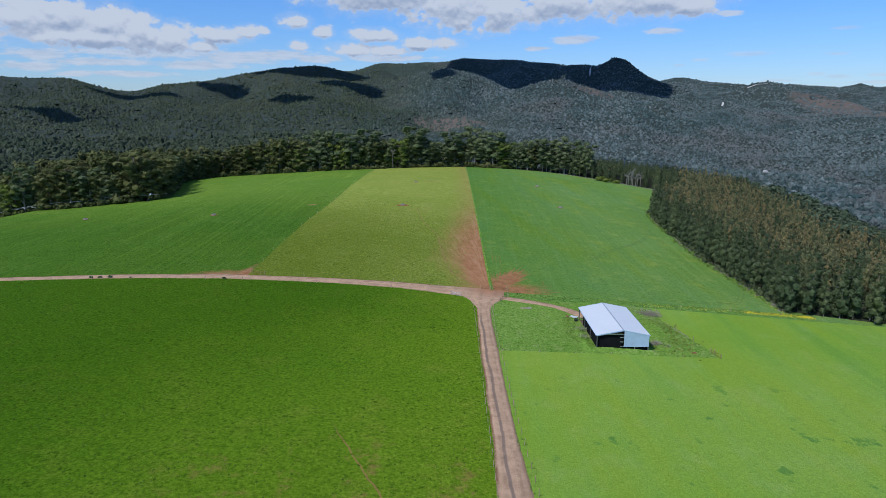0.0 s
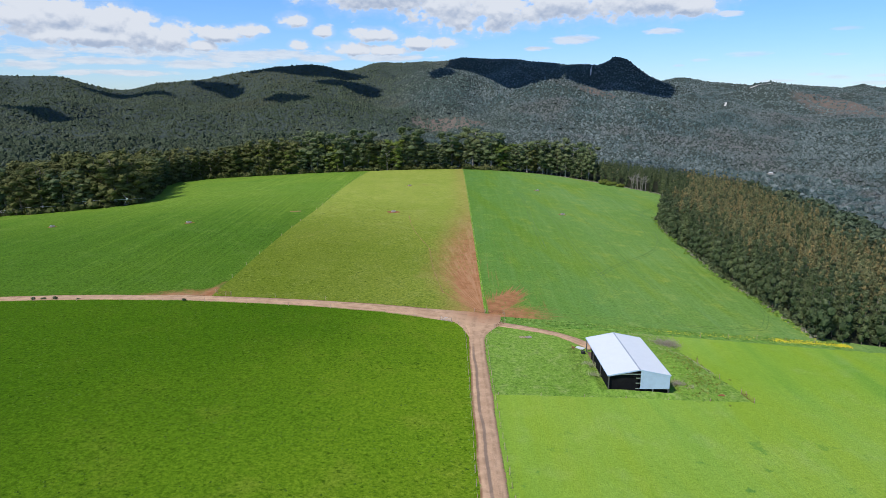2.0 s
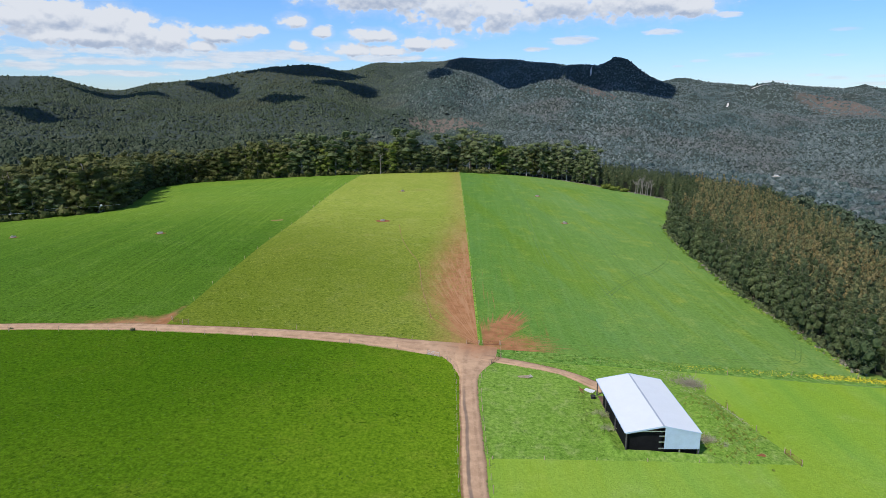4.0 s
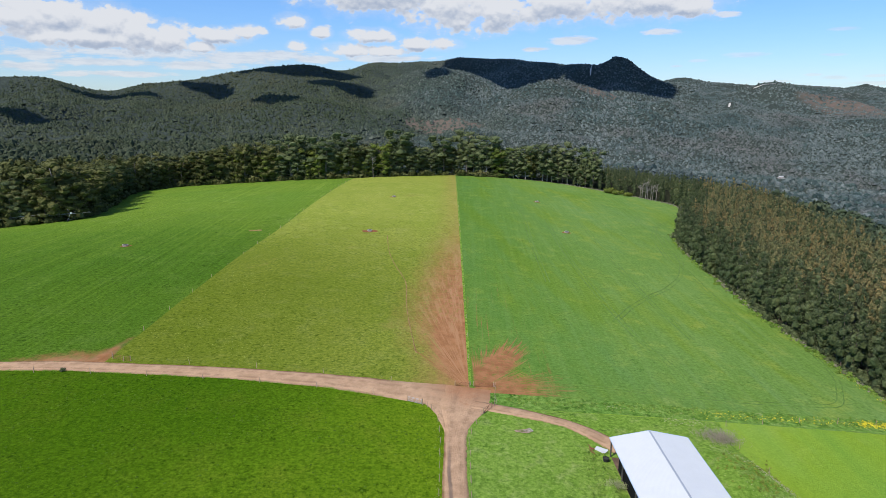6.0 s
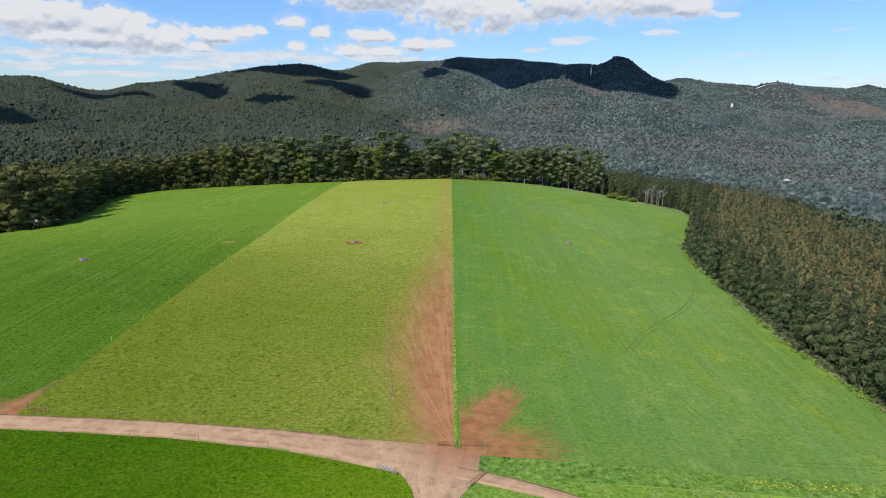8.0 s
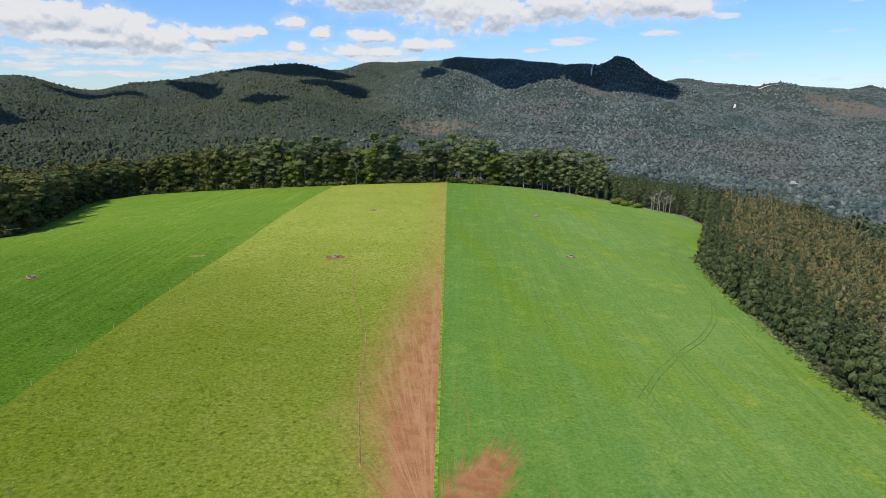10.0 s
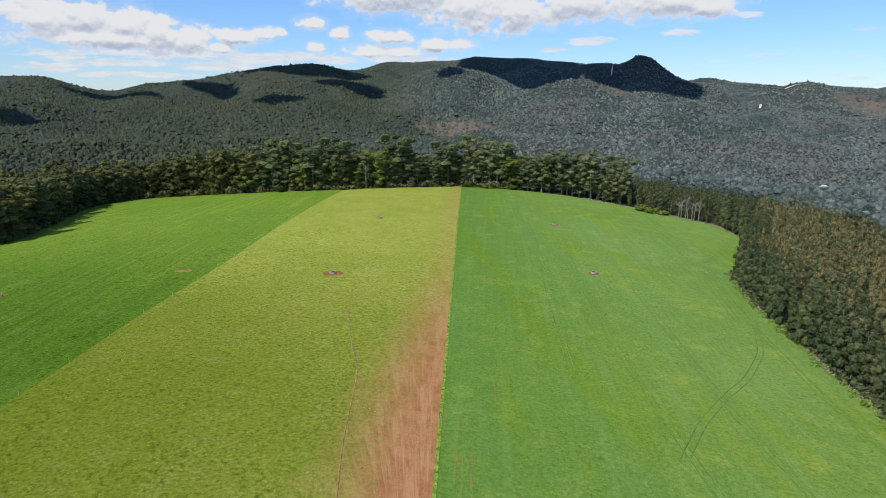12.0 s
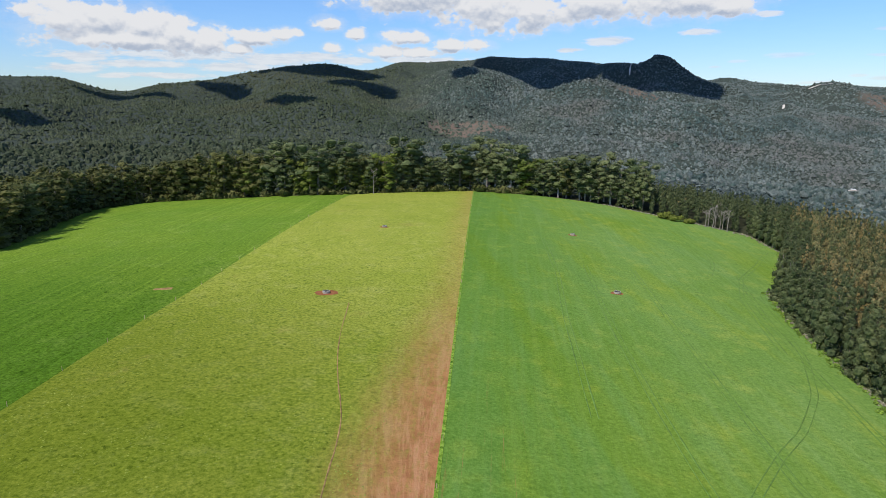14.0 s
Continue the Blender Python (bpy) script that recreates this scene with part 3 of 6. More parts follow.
FARM = (2.977, -6.734, 2.734, -9.974, 3.646, -2.068, 1.209, -3.088, 0.940, -2.952, 1.847, 4.654, 0.619)

# crest lines of the ranges: (x, y, height), and how wide their flanks are
RANGES = (
    (330, ((-1260, 1120, 121), (-840, 1270, 105), (-755, 1322, 99), (-690, 1360, 74), (-575, 1405, 50))),
    (300, ((-720, 1350, 56), (-660, 1378, 72), (-616, 1397, 90), (-505, 1442, 107), (-408, 1473, 123), (-373, 1483, 133), (-269, 1506, 130), (-150, 1530, 120))),
    (450, ((-311, 2006, 154), (-139, 2026, 171), (0, 2031, 178), (60, 2030, 186), (242, 2017, 182), (327, 2005, 169), (426, 1986, 160))),
    (210, ((312, 1652, 139), (392, 1635, 151), (430, 1625, 167), (457, 1618, 157), (496, 1606, 126), (554, 1587, 96))),
    (450, ((780, 2410, 130), (863, 2379, 142), (1005, 2322, 119), (1150, 2260, 105))),
    (230, ((720, 1630, 66), (763, 1608, 89), (801, 1589, 107), (828, 1575, 94), (881, 1546, 78), (960, 1500, 50))),
    (500, ((1300, 2740, 120), (1506, 2628, 122), (1598, 2572, 106), (1652, 2538, 118), (1900, 2380, 112))),
    (230, ((-150, 1420, 86), (-48, 1430, 114), (13, 1431, 125), (62, 1430, 116), (172, 1421, 80))),
    (200, ((178, 1370, 78), (234, 1361, 96), (268, 1355, 98), (302, 1348, 87), (400, 1322, 54))),
    (190, ((-350, 1130, 48), (-283, 1145, 66), (-236, 1156, 65), (-160, 1170, 46))),
)


def to_line(x, y, line):
    """Distance to a polyline, and the height along it at the nearest place."""
    best, high = np.full(np.shape(x), 1e9), np.zeros(np.shape(x))
    for (x0, y0, *a), (x1, y1, *b) in zip(line, line[1:]):
        dx, dy = x1 - x0, y1 - y0
        k = np.clip(((x - x0) * dx + (y - y0) * dy) / (dx * dx + dy * dy), 0, 1)
        d = np.hypot(x - x0 - k * dx, y - y0 - k * dy)
        near = d < best
        best = np.where(near, d, best)
        if a:
            high = np.where(near, a[0] + k * (b[0] - a[0]), high)
    return best, high


def swell(x, y, size, seed):
    """Cheap smooth noise, about -1 to 1, out of crossed waves."""
    rng = np.random.RandomState(seed)
    total = 0.0
    for n in range(7):
        a, f, ph = rng.uniform(0, 6.28), rng.uniform(0.7, 1.9) / size * 6.28, rng.uniform(0, 6.28)
        total = total + np.sin((x * np.cos(a) + y * np.sin(a)) * f + ph)
    return total / 3.2


def wild_z(x, y):
    """The forested valley and ranges beyond the farm."""
    far = np.hypot(x, y)
    base = -54 + 74 * smooth(720, 1250, far + 0.15 * np.clip(-x, 0, 700) - 0.35 * np.clip(x, 0, 900)) + 14 * smooth(1200, 2600, far)
    base = base * smooth(-50, 420, y)
    acc = 1.0
    flank = 1.0
    for width, line in RANGES:
        d, high = to_line(x, y, line)
        flank = flank * smooth(0, 90, d)
        z = base + (high + 6 - base) * np.exp(-(d / width) ** 1.5)
        acc = acc + np.exp(np.clip((z - base) / 5.0, 0, 60)) - 1.0
    z = base + 5.0 * np.log(acc)
    rough = smooth(650, 1000, far)
    ridged = 1 - 2 * np.abs(swell(x + 60 * swell(x, y, 400, 9), y * 0.5, 400, 4))
    return z - 3 + rough * (5.0 * swell(x, y, 150, 2) + np.clip(0.12 * (z + 25), 3, 15) * (ridged - 1.0) * smooth(850, 1150, far) * flank)


def land_z(x, y):
    x, y = np.asarray(x, float), np.asarray(y, float)
    out = np.hypot(np.maximum(np.maximum(-225 - x, x - 175), 0), np.maximum(y - 540, 0))
    w = smooth(0, 170, out)
    near = farm_z(x, y) - 7.0 * smooth(0, 120, out)
    return near * (1 - w) + wild_z(x, y) * w


def mound(x, y):
    """Grown-over spoil heaps beside the shed, on top of the land."""
    return 1.2 * np.exp(-((x - 52.0) ** 2 / 14 + (y - 143) ** 2 / 60)) + 0.8 * np.exp(-((x - 51) ** 2 / 10 + (y - 132.5) ** 2 / 7)) \
        + (0.9 * np.exp(-((y - 127.4) / 0.5) ** 2) * smooth(31, 34.5, x) + 0.6 * np.exp(-((x - 32.0) / 0.8) ** 2) * smooth(145, 140, y) * smooth(125.5, 128, y)) * smooth(49, 46, x)


def at(x, y, up=0.0):
    return (x, y, float(land_z(x, y) + mound(x, y)) + up)


# ---- mesh helpers ----
def mesh_of(name, verts, faces, mats=(), index=None, tone=None, soft=False):
    """A mesh from arrays: all faces with the same number of corners."""
    verts, faces = np.asarray(verts, np.float32), np.asarray(faces, np.int32)
    me = bpy.data.meshes.new(name)
    me.vertices.add(len(verts))
    me.vertices.foreach_set("co", verts.ravel())
    k = faces.shape[1]
    me.loops.add(faces.size)
    me.loops.foreach_set("vertex_index", faces.ravel())
    me.polygons.add(len(faces))
    me.polygons.foreach_set("loop_start", np.arange(len(faces), dtype=np.int32) * k)
    for m in mats:
        me.materials.append(m)
    if index is not None:
        me.polygons.foreach_set("material_index", np.asarray(index, np.int32))
    me.polygons.foreach_set("use_smooth", np.full(len(faces), soft))
    if tone is not None:
        me.attributes.new("tone", "FLOAT", "POINT").data.foreach_set("value", np.asarray(tone, np.float32))
    me.update(calc_edges=True)
    return me


def sheet(name, us, vs, shape, mat, soft=True):
    """A draped sheet: shape(u, v) gives x, y, z arrays over the grid us by vs."""
    u, v = np.meshgrid(us, vs)
    x, y, z = shape(u, v)
    n, m = len(us), len(vs)
    i = (np.arange(m - 1)[:, None] * n + np.arange(n - 1)[None]).ravel()
    return mesh_of(name, np.stack([x.ravel(), y.ravel(), z.ravel()], -1), np.stack([i, i + 1, i + n + 1, i + n], -1), (mat,), soft=soft)


def part(name, data, mat=None, parent=None, label=""):
    """One mesh object, from a bmesh or a mesh, under a thing or a part."""
    if isinstance(data, bmesh.types.BMesh):
        me = bpy.data.meshes.new(name)
        data.to_mesh(me)
        data.free()
    else:
        me = data
    if mat and not me.materials:
        me.materials.append(mat)
    ob = new(name, me)
    if parent:
        ob.parent = parent
    return tagged(ob, label)


def box(bm, size, centre, turn=None, bevel=0.0):
    made = bmesh.ops.create_cube(bm, size=1.0)["verts"]
    m = Matrix.Translation(centre) @ (turn or Matrix()) @ Matrix.Diagonal((*size, 1))
    bmesh.ops.transform(bm, matrix=m, verts=made)
    if bevel:
        edges = list({e for v in made for e in v.link_edges})
        bmesh.ops.bevel(bm, geom=edges, offset=bevel, segments=1, affect="EDGES")
    return bm


def rod(bm, a, b, r0, r1=None, sides=8):
    a, b = Vector(a), Vector(b)
    d = b - a
    m = Matrix.Translation((a + b) / 2) @ d.to_track_quat("Z", "Y").to_matrix().to_4x4()
    bmesh.ops.create_cone(bm, cap_ends=True, segments=sides, radius1=r0, radius2=r0 if r1 is None else r1, depth=d.length, matrix=m)
    return bm


def fresh():
    return bmesh.new()


def along(line, step):
    """Points every step metres along a polyline, with their headings."""
    out, left = [], 0.0
    for (x0, y0), (x1, y1) in zip(line, line[1:]):
        n = math.hypot(x1 - x0, y1 - y0)
        d = left
        while d < n:
            k = d / n
            out.append((x0 + k * (x1 - x0), y0 + k * (y1 - y0), math.atan2(y1 - y0, x1 - x0)))
            d += step
        left = d - n
    return out


def inside(x, y, poly):
    """Which points lie in a polygon."""
    hit = np.zeros(np.shape(x), bool)
    for (x0, y0), (x1, y1) in zip(poly, poly[1:] + poly[:1]):
        cross = (y0 > y) != (y1 > y)
        hit ^= cross & (x < (x1 - x0) * (y - y0) / ((y1 - y0) or 1e-9) + x0)
    return hit


# ---- ground, fields, roads ----
FOREST_EDGE = [(-420, 322), (-330, 335), (-255, 346), (-190, 350), (-166, 357), (-168, 374), (-186, 430), (-203, 474), (-203, 505), (-180, 524),
               (-130, 520), (-57, 514), (18, 540), (56, 521), (92, 494), (114, 466), (134, 444), (146, 428)]
PLANT_EDGE = [(146, 428), (146, 398), (127, 352), (111, 332), (104, 300), (100, 262), (97, 225), (97, 195), (97, 168), (104, 165), (125, 162), (185, 156), (260, 150)]


def grid_line(lo, a, b, hi, fine, grow):
    mid = list(np.arange(a, b + 0.1, fine))
    out, s = mid, fine
    while out[-1] < hi:
        s = min(s * grow, 42)
        out = out + [out[-1] + s]
    s = fine
    while out[0] > lo:
        s = min(s * grow, 42)
        out = [out[0] - s] + out
    return np.array(out)


xs, ys = grid_line(-2400, -340, 260, 2900, 5.0, 1.06), grid_line(-900, -40, 600, 3300, 5.0, 1.06)
GROUND = land_z(*np.meshgrid(xs, ys)) - 0.02 - 1.2 * smooth(1000, 1250, np.hypot(*np.meshgrid(xs, ys)))
tagged(part("ground", sheet("ground", xs, ys, lambda u, v: (u, v, GROUND), M["bush_floor"])), "rolling ground of leaf litter under eucalypt forest", "ground", kind="structure")


def ground_z(x, y):
    """Height of the ground sheet between its corners."""
    i, j = np.clip(np.searchsorted(xs, x) - 1, 0, len(xs) - 2), np.clip(np.searchsorted(ys, y) - 1, 0, len(ys) - 2)
    u, v = (x - xs[i]) / (xs[i + 1] - xs[i]), (y - ys[j]) / (ys[j + 1] - ys[j])
    return (GROUND[j, i] * (1 - u) + GROUND[j, i + 1] * u) * (1 - v) + (GROUND[j + 1, i] * (1 - u) + GROUND[j + 1, i + 1] * u) * v


def field(name, x0, x1, y0, y1, mat, label, step=4.0, up=0.03):
    """A field between two side lines (x by y) and two end lines (y by x), as functions."""
    us, vs = np.linspace(0, 1, 90), np.linspace(0, 1, 100)

    def shape(u, v):
        y = y0(0) + v * (y1(0) - y0(0))
        x = x0(y) + u * (x1(y) - x0(y))
        y = y0(x) + v * (y1(x) - y0(x))
        rim = (np.minimum(np.minimum(u, 1 - u), np.minimum(v, 1 - v)) < 1e-6) & (up > 0.05)
        return x, y, land_z(x, y) + (mound(x, y) if up > 0.05 else 0) + np.where(rim, -0.03, up)
    return tagged(part(name, sheet(name, us, vs, shape, mat)), label, "field", kind="structure")


def fixed(v):
    return lambda q: v + 0 * q


def line_b(y):
    return 13.3 + (y - 168) * 0.0155


def west_x(y):
    """The line between the sown field and the paddock."""
    return np.interp(y, (172, 205, 250, 300, 450), (-56.3, -57.0, -57.0, -55.0, -54.6))


def road_y(x):
    """Middle of the cross road by x."""
    return np.interp(x, (-400, -125, -95, -62, -30, -13, 2, 10, 20), (158, 167.2, 170.2, 171, 169.4, 167.9, 165.2, 164.0, 164))


field("near_west_field", fixed(-420), fixed(9.0), fixed(-160), lambda x: road_y(x) - 1.6, M["near_west"], "dark green grazed pasture beside the dirt lane")
field("near_east_field", fixed(9.6), fixed(420), fixed(-160), lambda x: 161.5 + 0 * x, M["near_east"], "pale green mown pasture with faint darker spots")
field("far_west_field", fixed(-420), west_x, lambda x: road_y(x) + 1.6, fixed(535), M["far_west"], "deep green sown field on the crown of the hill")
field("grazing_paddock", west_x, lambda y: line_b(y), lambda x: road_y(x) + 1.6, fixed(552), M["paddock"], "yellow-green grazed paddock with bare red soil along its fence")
field("far_east_field", lambda y: line_b(y), fixed(152), lambda x: 161.0 + 0 * x, fixed(552), M["far_east"], "bright green crop field with tyre tracks and a red soil gateway")
field("shed_yard_grass", fixed(11.2), lambda y: np.interp(y, (127, 129.5, 140, 151, 161), (61, 60.6, 58, 55.5, 57)), lambda x: 123.7 + 0.079 * (x - 12), lambda x: 161.0 + 0 * x,
      M["pen"], "rough uncut grass yard round the shed", up=0.07)
field("verge", fixed(14.5), fixed(100), lambda x: 160.6 + 0.015 * (x - 14), lambda x: np.interp(x, (14, 18, 60, 100), (166.0, 166.2, 165.6, 166.5)),
      M["verge"], "unmown weedy verge between two fields", up=0.09)
field("dividing_strip", lambda y: line_b(y) - 0.1, lambda y: line_b(y) + 0.5, fixed(168.5), fixed(545), M["strip"], "narrow strip of bright uncut grass under a fence", up=0.10)


# leaf litter under the plantation and the forest's edge, darkened to paint their shade
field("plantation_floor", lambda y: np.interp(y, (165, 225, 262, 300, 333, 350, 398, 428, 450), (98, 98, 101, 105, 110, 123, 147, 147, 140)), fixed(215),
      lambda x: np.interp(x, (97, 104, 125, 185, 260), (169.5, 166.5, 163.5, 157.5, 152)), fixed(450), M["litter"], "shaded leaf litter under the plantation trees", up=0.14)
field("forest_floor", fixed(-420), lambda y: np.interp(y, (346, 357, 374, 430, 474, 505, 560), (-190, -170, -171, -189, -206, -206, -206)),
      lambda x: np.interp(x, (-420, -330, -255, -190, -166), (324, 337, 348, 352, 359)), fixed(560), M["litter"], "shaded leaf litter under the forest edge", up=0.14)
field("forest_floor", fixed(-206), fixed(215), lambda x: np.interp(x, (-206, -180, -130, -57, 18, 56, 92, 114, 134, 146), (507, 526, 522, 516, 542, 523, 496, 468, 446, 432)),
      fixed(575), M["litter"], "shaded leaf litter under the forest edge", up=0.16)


def ribbon(name, line, width, mat, label, category, up=0.12, rag=0.16, step=1.5, seed=1, kind="structure", rounds=3, base=land_z):
    """A draped way along a polyline with ragged edges; width is a number or one per corner."""
    pts = along(line, step)
    s = np.cumsum([0] + [math.hypot(b[0] - a[0], b[1] - a[1]) for a, b in zip(line, line[1:])])
    ws = np.interp(np.arange(len(pts)) * step, s, width if isinstance(width, (list, tuple)) else [width] * len(s))
    px, py = np.array([p[0] for p in pts]), np.array([p[1] for p in pts])
    for _ in range(rounds):
        px[1:-1], py[1:-1] = (px[:-2] + 2 * px[1:-1] + px[2:]) / 4, (py[:-2] + 2 * py[1:-1] + py[2:]) / 4
    h = np.arctan2(np.gradient(py), np.gradient(px))
    rng = np.random.RandomState(seed)
    el, er = (np.convolve(rng.uniform(-1, 1, len(pts) + 4), np.ones(5) / 5, "valid") * rag * 2 for _ in range(2))

    def shape(u, v):
        i = v.astype(int)
        off = u * ws[i] / 2 + np.where(u > 0.8, er[i], 0) + np.where(u < -0.8, el[i], 0)
        x, y = px[i] - np.sin(h[i]) * off, py[i] + np.cos(h[i]) * off
        return x, y, base(x, y) + np.where(np.abs(u) > 0.99, -0.03, up - 0.03 * u * u)
    us = np.array([-1, -0.94, -0.5, 0, 0.5, 0.94, 1])
    me = sheet(name, us, np.arange(len(pts)), shape, mat)
    me.attributes.new("across", "FLOAT", "POINT").data.foreach_set("value", np.tile(us, len(pts)).astype(np.float32))
    return tagged(part(name, me), label, category, kind=kind)


ribbon("road", [(x, float(road_y(x))) for x in (-420, -200, -125, -95, -62, -30, -13, 2, 9, 13)], [4.2, 4.2, 4.2, 4.2, 4.4, 5.0, 5.6, 7.5, 9.0, 8.0], M["road"],
       "pale brown dirt farm road across the hill", "road")
ribbon("lane", [(8.6, -60), (9.2, 40), (9.5, 72), (9.6, 84), (9.7, 103), (9.9, 131), (10.2, 150), (10.6, 154), (11.1, 157), (12.0, 161), (13.2, 168.5)], [5.0, 5.0, 4.9, 4.4, 3.9, 3.6, 3.7, 4.4, 6.2, 9.0, 8.2], M["lane"],
       "dirt lane with a dark damp wheel line", "road", up=0.14, seed=2)
ribbon("road_corner", [(2.6, 163.4), (6.2, 161.8), (8.4, 159.0), (9.2, 155.0), (9.2, 150.5)], [0.6, 2.4, 3.0, 2.6, 1.0], M["road"], "worn inside corner of the farm road", "road", up=0.10, seed=4)
ribbon("track", [(13.5, 161.4), (22, 159.2), (29.5, 156.6), (34.5, 152.0), (37, 148)], [3.2, 2.6, 2.8, 3.6, 4.2], M["road"], "dirt track leading to the shed", "road", up=0.16, seed=3)


# ---- vegetation ----
def ball(level):
    bm = bmesh.new()
    bmesh.ops.create_icosphere(bm, subdivisions=level, radius=1.0)
    bm.verts.ensure_lookup_table()
    v, f = np.array([q.co[:] for q in bm.verts]), np.array([[q.index for q in p.verts] for p in bm.faces])
    bm.free()
    return v, f


BALL1, BALL2 = ball(1), ball(2)
# a crown seen from above only: the ball without its underside
DOME = BALL1[0], BALL1[1][BALL1[0][BALL1[1], 2].mean(1) > -0.5]


def unit(rng, n):
    d = rng.normal(size=(n, 3))
    return d / np.linalg.norm(d, axis=1, keepdims=True)


def leaves(rng, centre, radius, n, size, flat=0.75, level=0.0):
    """n leafy flakes standing off a clump's skin."""
    d = unit(rng, n)
    d[:, 2] = np.where(d[:, 2] < -0.35, -d[:, 2], d[:, 2])
    at_ = centre + d * radius * rng.uniform(0.8, 1.22, (n, 1)) * (1, 1, flat)
    nor = (1 - level) * d + 0.7 * unit(rng, n) + (0, 0, level)
    nor /= np.linalg.norm(nor, axis=1, keepdims=True)
    a = np.cross(nor, unit(rng, n))
    a /= np.linalg.norm(a, axis=1, keepdims=True) + 1e-9
    b = np.cross(nor, a)
    s = size * rng.uniform(0.6, 1.3, (n, 1))
    v = np.stack([at_ + a * s, at_ - 0.6 * a * s + 0.8 * b * s, at_ - 0.5 * a * s - 0.8 * b * s], 1).reshape(-1, 3)
    return v, np.arange(3 * n).reshape(-1, 3)


def clump(rng, centre, radius, n, size, level=BALL1, flat=0.75, solid=1.0):
    """A clump: a ragged core and the flakes on it."""
    v, f = level
    core = centre + v * radius * solid * rng.uniform(0.6, 1.0, (len(v), 1)) * (1, 1, flat)
    lv, lf = leaves(rng, centre, radius, n, size, flat, 0.0 if solid else 0.8)
    if not solid:
        return lv, lf
    return np.concatenate([core, lv]), np.concatenate([f, lf + len(v)])


def joined(pieces):
    """Vertices and faces of several pieces in one."""
    vs, fs, n = [], [], 0
    for v, f in pieces:
        vs.append(v), fs.append(f + n)
        n += len(v)
    return np.concatenate(vs), np.concatenate(fs)


def gum_crown(seed, high, spread, clumps, n, size, low=0.26):
    """A gum tree's open crown: clumps at the limbs' ends, fuller on top. Also the places of the clumps."""
    rng = np.random.RandomState(seed)
    out, spots = [], []
    for i in range(clumps):
        h = high * (low + (0.94 - low) * ((i + 0.5) / clumps) ** 0.85)
        k = h / high
        reach = spread * (0.55 + 0.6 * k) * math.sqrt(max(0.05, 1 - max(0, (k - 0.62) / 0.42) ** 2))
        a, q = i * 2.4 + rng.uniform(-0.5, 0.5), rng.uniform(0.35, 1.0)
        c = np.array([math.cos(a) * reach * q, math.sin(a) * reach * q, h])
        r = spread * rng.uniform(0.30, 0.47)
        out.append(clump(rng, c, r, n, size, solid=0.86))
        spots.append((c, r))
    return joined(out), spots


def limbs(seed, high, radius, spots, mat, every=3):
    """A tapered, slightly bent trunk with limbs that reach the clumps."""
    rng = np.random.RandomState(seed + 50)
    bm = fresh()
    bend = rng.uniform(-0.03, 0.03, 2) * high
    knots = [Vector((bend[0] * k * k, bend[1] * k * k, high * 0.9 * k - 0.4 * (k == 0))) for k in (0, 0.25, 0.5, 0.75, 1)]
    for i, (a, b) in enumerate(zip(knots, knots[1:])):
        rod(bm, a, b, radius * (1 - 0.21 * i), radius * (1 - 0.21 * (i + 1)), 6)
    for c, r in spots[::every]:
        low = Vector((bend[0] * 0.3, bend[1] * 0.3, max(high * 0.2, c[2] - r - high * 0.12)))
        rod(bm, low, Vector(c), radius * 0.32, radius * 0.12, 4)
    return bm


def as_tree(name, crown, spots, seed, high, radius, leaf, bark, label, every=3, index=None, mats=None):
    root = new(name)
    part("trunk", limbs(seed, high, radius, spots, bark, every), bark, root)
    v, f = crown
    part("crown", mesh_of("crown", v, f, mats or (leaf,), index), None, root)
    return tagged(root, label, "tree")


def scattered(name, kinds, x, y, up, size, tone, mats, tall=None, index=None, seed=3, soft=False, lie=0.0):
    """One mesh of many plants: kinds are (vertices, faces), turned and scaled at each place."""
    rng = np.random.RandomState(seed)
    z = land_z(x, y) + mound(x, y) + up
    turn, which = rng.uniform(0, 6.28, len(x)), rng.randint(0, len(kinds), len(x))
    tall = size if tall is None else tall
    gx, gy = (lie * (land_z(x + 8 * a, y + 8 * b) - land_z(x - 8 * a, y - 8 * b)) / 16 for a, b in ((1, 0), (0, 1)))
    vs, fs, ts, ms, n = [], [], [], [], 0
    for k, (v, f) in enumerate(kinds):
        s = which == k
        if not s.any():
            continue
        c, d = np.cos(turn[s])[:, None], np.sin(turn[s])[:, None]
        sx = size[s][:, None]
        p = np.stack([x[s][:, None] + sx * (c * v[None, :, 0] - d * v[None, :, 1]), y[s][:, None] + sx * (d * v[None, :, 0] + c * v[None, :, 1]),
                      z[s][:, None] + tall[s][:, None] * v[None, :, 2]], -1)
        p[..., 2] += gx[s][:, None] * (p[..., 0] - x[s][:, None]) + gy[s][:, None] * (p[..., 1] - y[s][:, None])
        vs.append(p.reshape(-1, 3))
        m = int(s.sum())
        fs.append((f[None] + (n + np.arange(m) * len(v))[:, None, None]).reshape(-1, 3))
        ts.append(np.repeat(tone[s], len(v)))
        if index is not None:
            ms.append(np.tile(index[k], m))
        n += m * len(v)
    return part(name, mesh_of(name, np.concatenate(vs), np.concatenate(fs), mats, np.concatenate(ms) if ms else None, np.concatenate(ts), soft))


FARM_LAND = FOREST_EDGE + PLANT_EDGE[1:] + [(420, 140), (420, -200), (-420, -200)]
PLANTATION = [(146, 428), (146, 398), (127, 352), (111, 332), (104, 300), (100, 262), (97, 225), (97, 195), (97, 168), (104, 165), (125, 162), (175, 157),
              (172, 205), (156, 240), (162, 270), (178, 310), (188, 370), (188, 430), (178, 462), (150, 496), (118, 520), (98, 516), (94, 498), (114, 468), (134, 446)]

